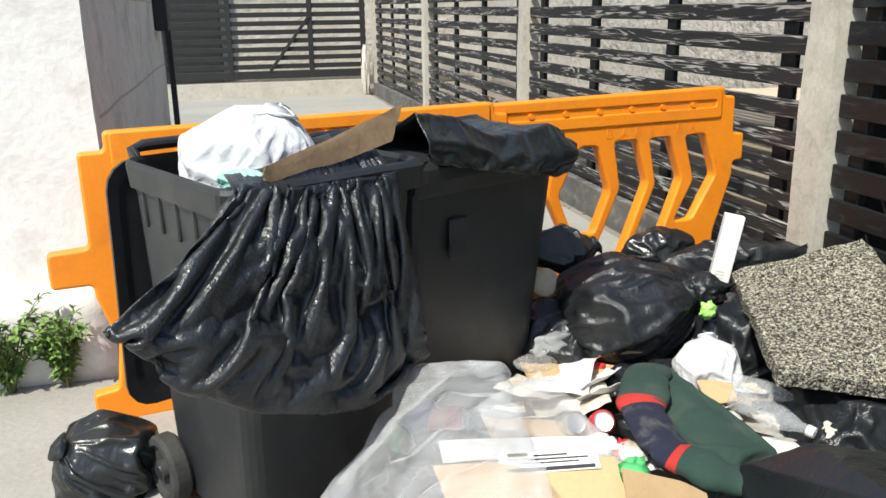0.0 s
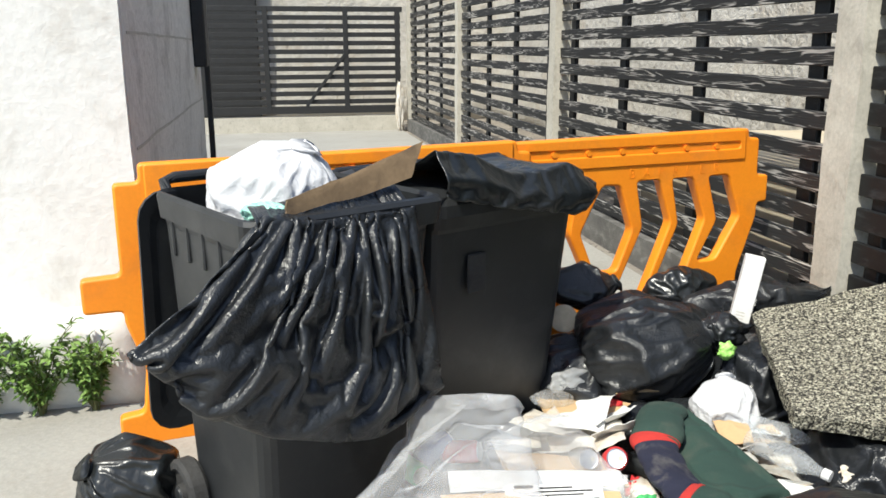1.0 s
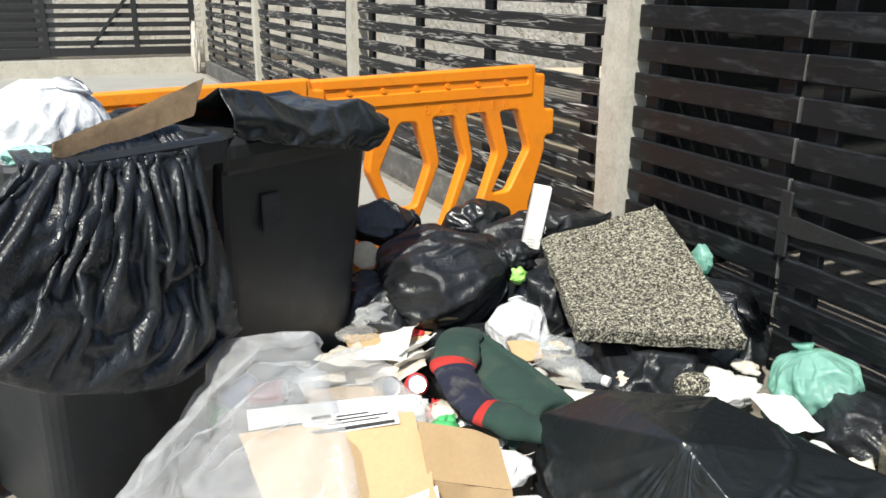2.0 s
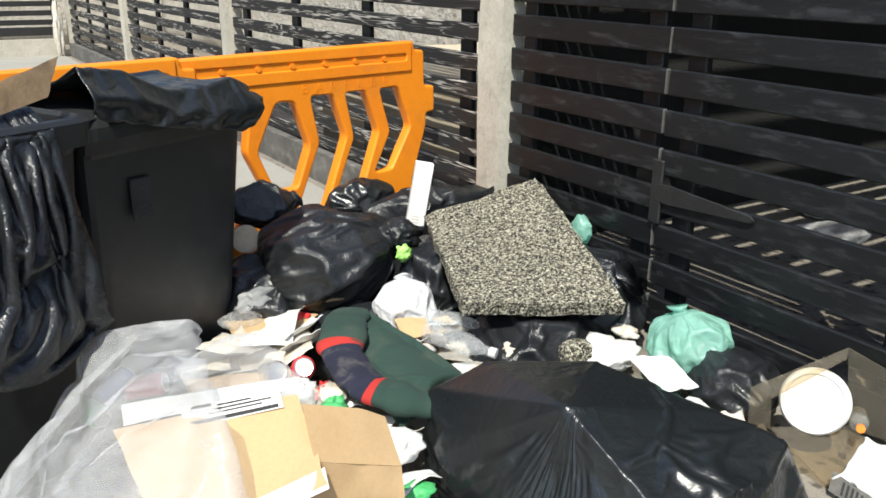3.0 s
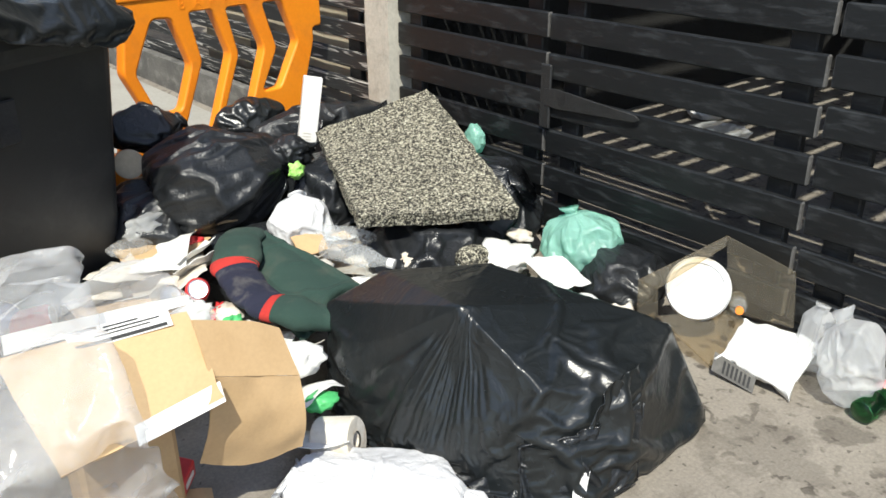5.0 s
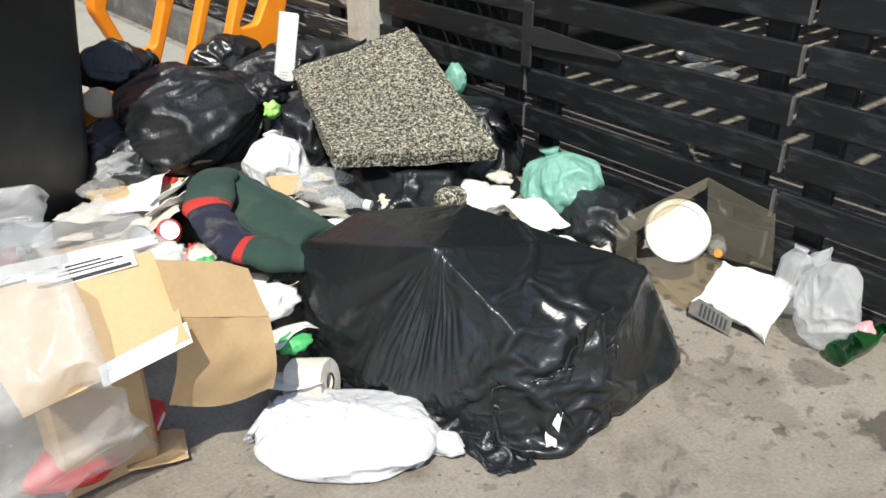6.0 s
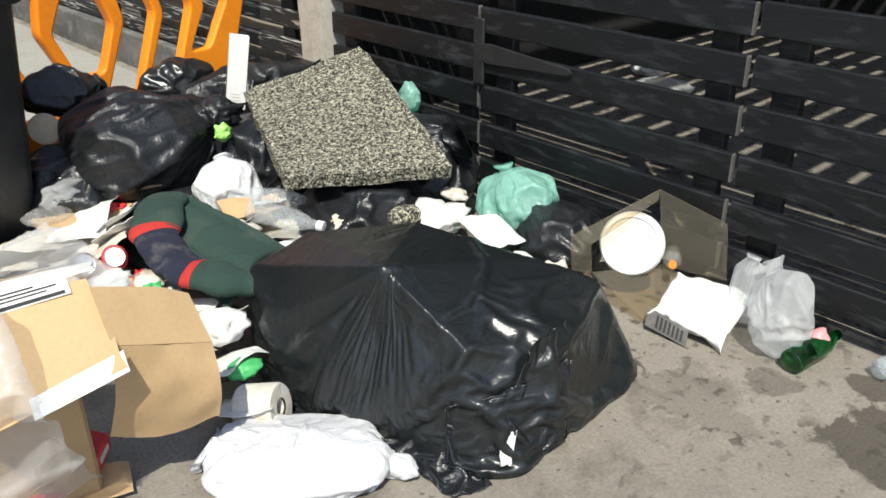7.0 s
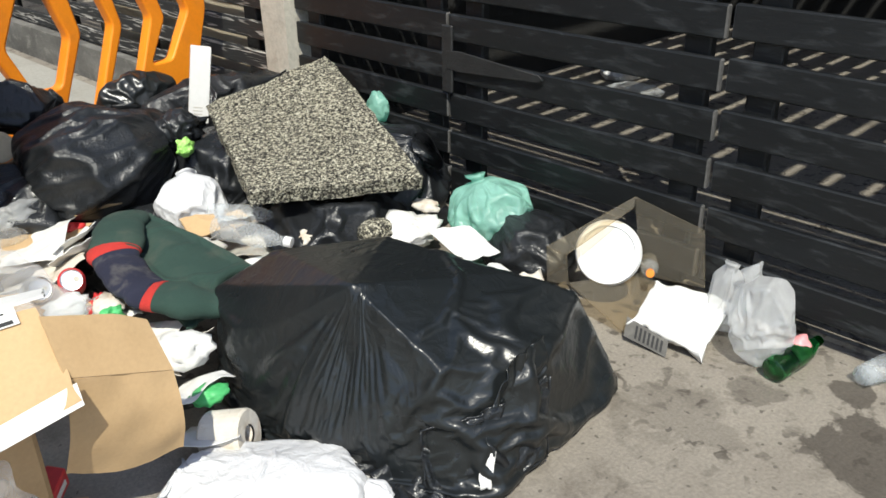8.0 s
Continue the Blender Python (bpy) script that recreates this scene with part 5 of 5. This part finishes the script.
disc((1.28, 2.33, 0.40), 0.05, M_PLANK, "beige round lid wedged among the bags", (2.2, 4.6, 0.0))
for k, (p, s, mt, lab) in enumerate((((1.28, 2.02, 0.17), (0.16, 0.07), M_CARD, "flat brown cardboard offcut among the bags"), ((1.62, 1.72, 0.16), (0.08, 0.05), M_OLDCARD, "brown card tube crushed in the heap"),
                                    ((1.72, 1.75, 0.17), (0.06, 0.05), M_CARD, "scrap of ribbed card in the heap"), ((1.02, 1.62, 0.20), (0.15, 0.07), M_CARD, "brown card strip under the film"))):
    x, y, z = p
    scrap((x - s[0], y + 0.4 * s[0] - s[1], z), (x + s[0], y - 0.4 * s[0] - s[1], z + 0.01), (x + s[0], y - 0.4 * s[0] + s[1], z + 0.02), (x - s[0], y + 0.4 * s[0] + s[1], z + 0.01), mt, lab, 110 + k, 0.012, 12, "cardboard_sheet", "cardboard", 16, 0.004)
lump("foam_scrap", (1.97, 1.34, 0.19), (0.055, 0.05, 0.045), 120, M_SPECK, "broken flecked foam lump below the slab", "foam", detail=4)
lump("carrier_bag", (2.475, 1.90, 0.355), (0.035, 0.05, 0.06), 121, M_TEALFILM, "sea-green plastic scrap behind the slab", "carrier bag", detail=4)
lump("plastic_cup", (1.16, 2.10, 0.20), (0.07, 0.04, 0.03), 122, M_PET, "crushed clear plastic cup by the bin", "cup", detail=4)
for k, (x, y, z, s, mt) in enumerate(((1.12, 1.52, 0.22, 0.035, M_PAPER), (1.20, 1.48, 0.20, 0.04, M_TISSUE), (1.17, 1.40, 0.20, 0.03, M_GREENPRINT), (1.24, 1.08, 0.11, 0.03, M_GREENPRINT), (1.56, 1.62, 0.18, 0.045, M_TISSUE), (1.50, 1.70, 0.17, 0.04, M_PAPER),
                                      (1.35, 2.05, 0.19, 0.025, M_REDPRINT), (1.82, 1.48, 0.18, 0.03, M_TISSUE), (2.20, 1.36, 0.20, 0.03, M_TISSUE), (1.26, 1.22, 0.16, 0.05, M_PAPER), (2.10, 0.98, 0.11, 0.05, M_PAPER))):
    lump("paper_scrap", (x, y, z), (s * 1.4, s, s * 0.6), 130 + k, mt, "small crumpled wrapper in the heap", "paper", "paper scraps", rot=k * 57, lumps=0.5, crease=0.3, detail=3)

# cardboard box, open
box = thing("cardboard_box", pose(0, 0, 0), "opened brown cardboard box with a printed label", "cardboard box")


def torn(u, v):
    return 0.02 * noise.noise(Vector((u * 9, v * 9, 2)))


def flap_low(u, v):
    a, c = Vector((0.893, 0.885, 0.425)).lerp(Vector((1.080, 0.882, 0.352)), u), Vector((0.875, 0.955, 0.19)).lerp(Vector((1.075, 0.885, 0.175)), u)
    p = a.lerp(c, v)
    p.z -= v * (0.022 * math.sin(math.pi * min(1, u * 1.05)) + 0.6 * torn(u, 1) * max(0, v - 0.7))
    p.y += 0.006 * noise.noise(Vector((u * 3, v * 3, 4))) - 0.02 * math.sin(math.pi * v)
    return p


def flap_up(u, v):
    a, c = Vector((0.890, 0.93, 0.530)).lerp(Vector((1.066, 0.925, 0.465)), u), Vector((0.893, 0.885, 0.425)).lerp(Vector((1.080, 0.882, 0.352)), u)
    p = a.lerp(c, v)
    p.z -= 0.05 * max(0, u - 0.7) * (1 - v)
    return p


part("flap", sheet_bm(flap_low, 24, 24, 0.004), M_CARD, box)
part("wall", sheet_bm(flap_up, 12, 8, 0.004), M_CARD, box)
part("side", sheet_bm(crumpled((0.58, 1.12, 0.47), (0.905, 0.985, 0.52), (0.90, 0.845, 0.395), (0.60, 0.85, 0.36), 0.004, 5, 72), 24, 20, 0.004), M_CARD, box)
part("edge_strip", sheet_bm(bilinear((0.735, 0.862, 0.398), (0.905, 0.868, 0.418), (0.900, 0.838, 0.390), (0.73, 0.835, 0.372)), 6, 3, 0.002), M_PAPER, box, "white printed edge strip")
part("top_flap", sheet_bm(crumpled((0.62, 1.24, 0.455), (0.955, 1.10, 0.49), (0.925, 0.995, 0.527), (0.60, 1.12, 0.475), 0.004, 5, 73), 16, 8, 0.004), M_PAPER, box, "white-faced top flap")
LAB = bilinear((0.70, 1.080, 0.497), (0.875, 1.005, 0.525), (0.872, 0.975, 0.500), (0.70, 1.045, 0.471))
part("label", sheet_bm(lambda u, v: LAB(u, v) + Vector((0, 0, 0.006)), 6, 4, 0.001), M_PAPER, box, "white printed label")
for k, (u0, u1, v0, v1) in enumerate(((0.10, 0.30, 0.08, 0.22), (0.36, 0.70, 0.20, 0.27), (0.30, 0.90, 0.38, 0.45), (0.25, 0.80, 0.56, 0.62), (0.05, 0.95, 0.80, 0.97))):
    part("print", sheet_bm(lambda u, v: LAB(u0 + (u1 - u0) * u, v0 + (v1 - v0) * v) + Vector((0, 0, 0.0085)), 4, 2, 0.001), M_INK, box)
inner = part("inner_body", box_bm(0.66, 0.86, 1.02, 1.14, 0.0, 0.40, 0.01), M_CARD, box, "shaded body of the box")
sc = part("cardboard_sheet", sheet_bm(crumpled((0.80, 1.12, 0.03), (0.93, 1.06, 0.02), (0.90, 0.97, 0.012), (0.78, 1.0, 0.03), 0.01, 12, 75), 14, 14, 0.004), M_CARD)
tagged(sc, "torn scrap of brown cardboard on the pavement", "cardboard")
pk = part("drinks_carton", box_bm(-0.035, 0.035, -0.02, 0.02, 0, 0.06, 0.003), M_REDPRINT)
pk.matrix_world = pose(0.875, 1.09, 0.045, 12, -20, 40)
tagged(pk, "small red and white printed drinks carton", "carton")
part("print", box_bm(-0.02, 0.02, -0.0225, -0.0203, 0.022, 0.040), M_PAPER, pk)
pk2 = part("snack_packet", bag_bm((0.10, 0.07, 0.03), 76, detail=4), M_REDPRINT, smooth=True)
pk2.matrix_world = pose(0.70, 1.06, 0.06)
tagged(pk2, "bright red snack packet under the film", "packet")

# packing film over the box and the pavement
EDGE = ((0.70, 1.62, 0.42), (0.865, 1.47, 0.485), (0.80, 1.30, 0.505), (0.765, 1.10, 0.540), (0.735, 0.92, 0.555), (0.74, 0.80, 0.43), (0.80, 0.90, 0.20), (0.86, 1.03, 0.04))
LEFT = ((0.50, 1.62, 0.16), (0.30, 1.52, 0.06), (0.20, 1.42, 0.04), (0.16, 1.27, 0.04), (0.16, 1.12, 0.04), (0.22, 1.00, 0.03), (0.32, 0.95, 0.02), (0.46, 0.93, 0.015))


def along(pts, t):
    k = min(int(t * (len(pts) - 1)), len(pts) - 2)
    q = t * (len(pts) - 1) - k
    q = q * q * (3 - 2 * q)
    return Vector(pts[k]).lerp(Vector(pts[k + 1]), q)


def film_shape(u, v):
    p = along(LEFT, v).lerp(along(EDGE, v), u)
    p.z += 0.19 * math.sin(math.pi * u) ** 0.8 * (1 - 0.75 * max(0, v - 0.6) / 0.4) * (0.4 + 0.6 * u)
    return p


def film_rows():
    P = rows_of(film_shape, 44, 60)
    m, n = P.shape[:2]
    pin = np.zeros((m, n))
    pin[0], pin[-1, ::4], pin[:, -1] = 1, 1, 1
    under = P.reshape(-1, 3)[:, 2] - 0.02

    def keep(Q):
        np.maximum(Q[:, 2], under, out=Q[:, 2])
    P = settle(jitter(P, 0.016, 10.0, 9), P, (1.05, 1.045), pin, keep, False, 50, (0, 0, -0.00004), 0.03)
    P = finer(P)
    return settle(jitter(P, 0.003, 30.0, 10), P, (1.012, 1.012), None, None, False, 10, (0, 0, 0), 0.15)


film = tagged(part("packing_film", grid_bm(film_rows(), thick=0.001), M_FILM, smooth=True), "milky clear packing film billowing over the box", "packing film")
film2 = tagged(part("packing_film", sheet_bm(crumpled((0.85, 1.75, 0.22), (1.10, 1.90, 0.26), (1.14, 1.40, 0.24), (0.85, 1.30, 0.24), 0.04, 7, 82, 0.05), 50, 50, 0.001), M_FILM, smooth=True), "milky clear film spread over papers", "packing film")

# acrylic box with a tub lid
acr = thing("acrylic_box", pose(0, 0, 0), "smoky clear acrylic display box on its side", "display box")
APEX, TOP_R, LOW_R = Vector((2.42, 0.737, 0.340)), Vector((2.48, 0.548, 0.275)), Vector((2.48, 0.525, 0.106))
LIP_L, LIP_F, LOW_L, LOW_F = Vector((2.195, 0.868, 0.220)), Vector((2.227, 0.821, 0.200)), Vector((2.247, 0.824, 0.100)), Vector((2.26, 0.632, 0.006))
INNER, BACK = Vector((2.398, 0.725, 0.318)), Vector((2.44, 0.71, 0.10))
for quad in ((LIP_L, APEX, INNER, LIP_F), (APEX, TOP_R, LOW_R, BACK), (LIP_L, LIP_F, LOW_L, LIP_L - Vector((-0.01, 0.0, 0.11))), (LOW_L, BACK, LOW_R - Vector((0, 0, 0.06)), LOW_F)):
    part("panel", sheet_bm(bilinear(*quad), 2, 2, 0.004), M_ACRYLIC, acr)
for a, b in ((LIP_L, APEX), (APEX, TOP_R), (TOP_R, LOW_R), (LIP_F, INNER), (LIP_L, LIP_F), (LIP_F, LOW_L), (LOW_L, LOW_F)):
    part("edge", tube([a, a.lerp(b, 0.5), b], 0.0012, 6), M_ACRYLIC, acr, "polished edge")
tub = part("tub_lid", turned(((0.005, 0.012), (0.074, 0.012), (0.079, 0.018), (0.089, 0.016), (0.095, 0.0), (0.095, -0.014), (0.08, -0.016), (0.001, -0.006)), 40), M_WHITEPLASTIC)
tub.matrix_world = look((2.36, 0.772, 0.175), (3.3, 1.25, -0.25))
tagged(tub, "round white plastic tub lid leaning in the box", "lid")
bottle(pose(2.51, 0.725, 0.11, 75, 0, -58), M_PET, "clear bottle with orange cap", 0.8, M_ORANGECAP)


def packet_rows():
    P = rows_of(bilinear((2.42, 0.64, 0.112), (2.455, 0.424, 0.112), (2.275, 0.415, 0.034), (2.255, 0.605, 0.072)), 20, 20)
    u, v = np.meshgrid(np.linspace(0, 1, 21), np.linspace(0, 1, 21), indexing="ij")
    P[:, :, 2] += 0.016 * np.sin(np.pi * u) * np.sin(np.pi * v)
    pin = np.zeros((21, 21))
    pin[0, 0] = pin[-1, 0] = pin[0, -1] = pin[-1, -1] = 1
    P = settle(jitter(P, 0.006, 12.0, 21), P, (1.03, 1.03), pin, None, False, 30, (0, 0, 0), 0.3)
    return finer(P)


packet = part("carton", grid_bm(packet_rows(), thick=0.030), M_PAPER, smooth=True)
tagged(packet, "squashed white paper carton on the pavement", "carton")
END = bilinear((2.252, 0.625, 0.070), (2.262, 0.500, 0.040), (2.240, 0.492, 0.004), (2.232, 0.618, 0.020))
part("end_flap", sheet_bm(END, 6, 3, 0.003), M_KERB, packet, "grey printed end of the carton")
for k in range(7):
    u0 = 0.25 + 0.10 * k
    part("print", sheet_bm(lambda u, v: END(u0 + 0.05 * u, 0.15 + 0.7 * v) + Vector((-0.003, 0, 0.001)), 1, 2, 0.001), M_INK, packet)
sack("carrier_bag", (2.385, 0.315, 0.135), (0.065, 0.085, 0.125), 91, M_MILKY, "crumpled clear plastic bag standing by the fence", "carrier bag", pull=(0.2, 0.5, 1), neck=0.3, floor=-0.13, slack=(1.04, 1.12))
sack("carrier_bag", (2.45, 0.44, 0.12), (0.045, 0.05, 0.10), 94, M_MILKY, "thin clear bag behind the packet", "carrier bag", floor=-0.115, neck=0.2)
lump("plastic_cup", (2.455, 0.235, 0.045), (0.03, 0.03, 0.04), 92, M_PINK, "pink plastic cup by the fence", "cup", detail=3)
cup = part("glass_cup", turned(((0.026, 0.0), (0.035, 0.09), (0.033, 0.09), (0.024, 0.004), (0.001, 0.003)), 28), M_PET, smooth=True)
cup.matrix_world = pose(2.46, 0.075, 0.035, 90, 0, 70)
tagged(cup, "clear plastic cup lying by the fence", "cup")


# weed at the wall foot
def weed(loc, height, spread, seed, stems):
    r = random.Random(seed)
    w = thing("weed", pose(*loc), "leafy green weed growing at the wall foot", "plant", "weeds")
    sb, lb = bmesh.new(), bmesh.new()
    for s in range(stems):
        a = r.uniform(0, 2 * math.pi)
        tip = Vector((math.cos(a) * spread * r.uniform(0.3, 1), -abs(math.sin(a)) * spread * r.uniform(0.1, 0.8), height * r.uniform(0.45, 1)))
        pts = [Vector((0, 0, 0)).lerp(tip, t / 6) + Vector((0.012 * r.uniform(-1, 1), 0.012 * r.uniform(-1, 1), 0.05 * math.sin(math.pi * t / 6))) for t in range(7)]
        t_bm = tube(pts, [0.003 - 0.0003 * i for i in range(7)], 5)
        tm = bpy.data.meshes.new("tmp")
        t_bm.to_mesh(tm), t_bm.free()
        sb.from_mesh(tm)
        bpy.data.meshes.remove(tm)
        for k in range(26):
            t = r.uniform(0.12, 1.0) * 5.99
            i = int(t)
            p = pts[i].lerp(pts[i + 1], t - i)
            d = Vector((r.uniform(-1, 1), r.uniform(-1, 0.6), r.uniform(-0.3, 0.9))).normalized()
            side = d.cross(Vector((r.uniform(-.4, .4), r.uniform(-.4, .4), 1))).normalized()
            up = side.cross(d)
            l, wd = r.uniform(0.022, 0.05), r.uniform(0.006, 0.012)
            vs = [lb.verts.new(p), lb.verts.new(p + d * l * 0.5 + side * wd + up * 0.003), lb.verts.new(p + d * l - up * 0.006), lb.verts.new(p + d * l * 0.5 - side * wd + up * 0.003), lb.verts.new(p + d * l * 0.5)]
            lb.faces.new((vs[0], vs[1], vs[4]))
            lb.faces.new((vs[1], vs[2], vs[4]))
            lb.faces.new((vs[2], vs[3], vs[4]))
            lb.faces.new((vs[3], vs[0], vs[4]))
    tagged(part("stalk", sb, M_STEM, w), kind="stuff")
    tagged(part("foliage", lb, M_LEAF, w), kind="stuff")


weed((-0.62, 2.78, 0.0), 0.40, 0.22, 3, 30)
weed((-0.43, 2.78, 0.0), 0.36, 0.14, 4, 24)
weed((-0.80, 2.79, 0.0), 0.30, 0.2, 5, 14)
weed((4.35, 1.25, 0.015), 0.22, 0.20, 6, 14)

# things on the shed floor
lump("carrier_bag", (4.05, 1.85, 0.075), (0.20, 0.10, 0.07), 101, M_CLEAR, "crumpled clear plastic on the shed floor", "carrier bag", rot=-30)
lump("carrier_bag", (4.6, 2.2, 0.055), (0.16, 0.12, 0.05), 102, M_WHITEBAG, "white plastic bag on the shed floor", "carrier bag")
lump("paper_scrap", (4.9, 1.9, 0.04), (0.2, 0.12, 0.03), 103, M_OLDCARD, "brown cardboard on the shed floor", "paper", "paper scraps")
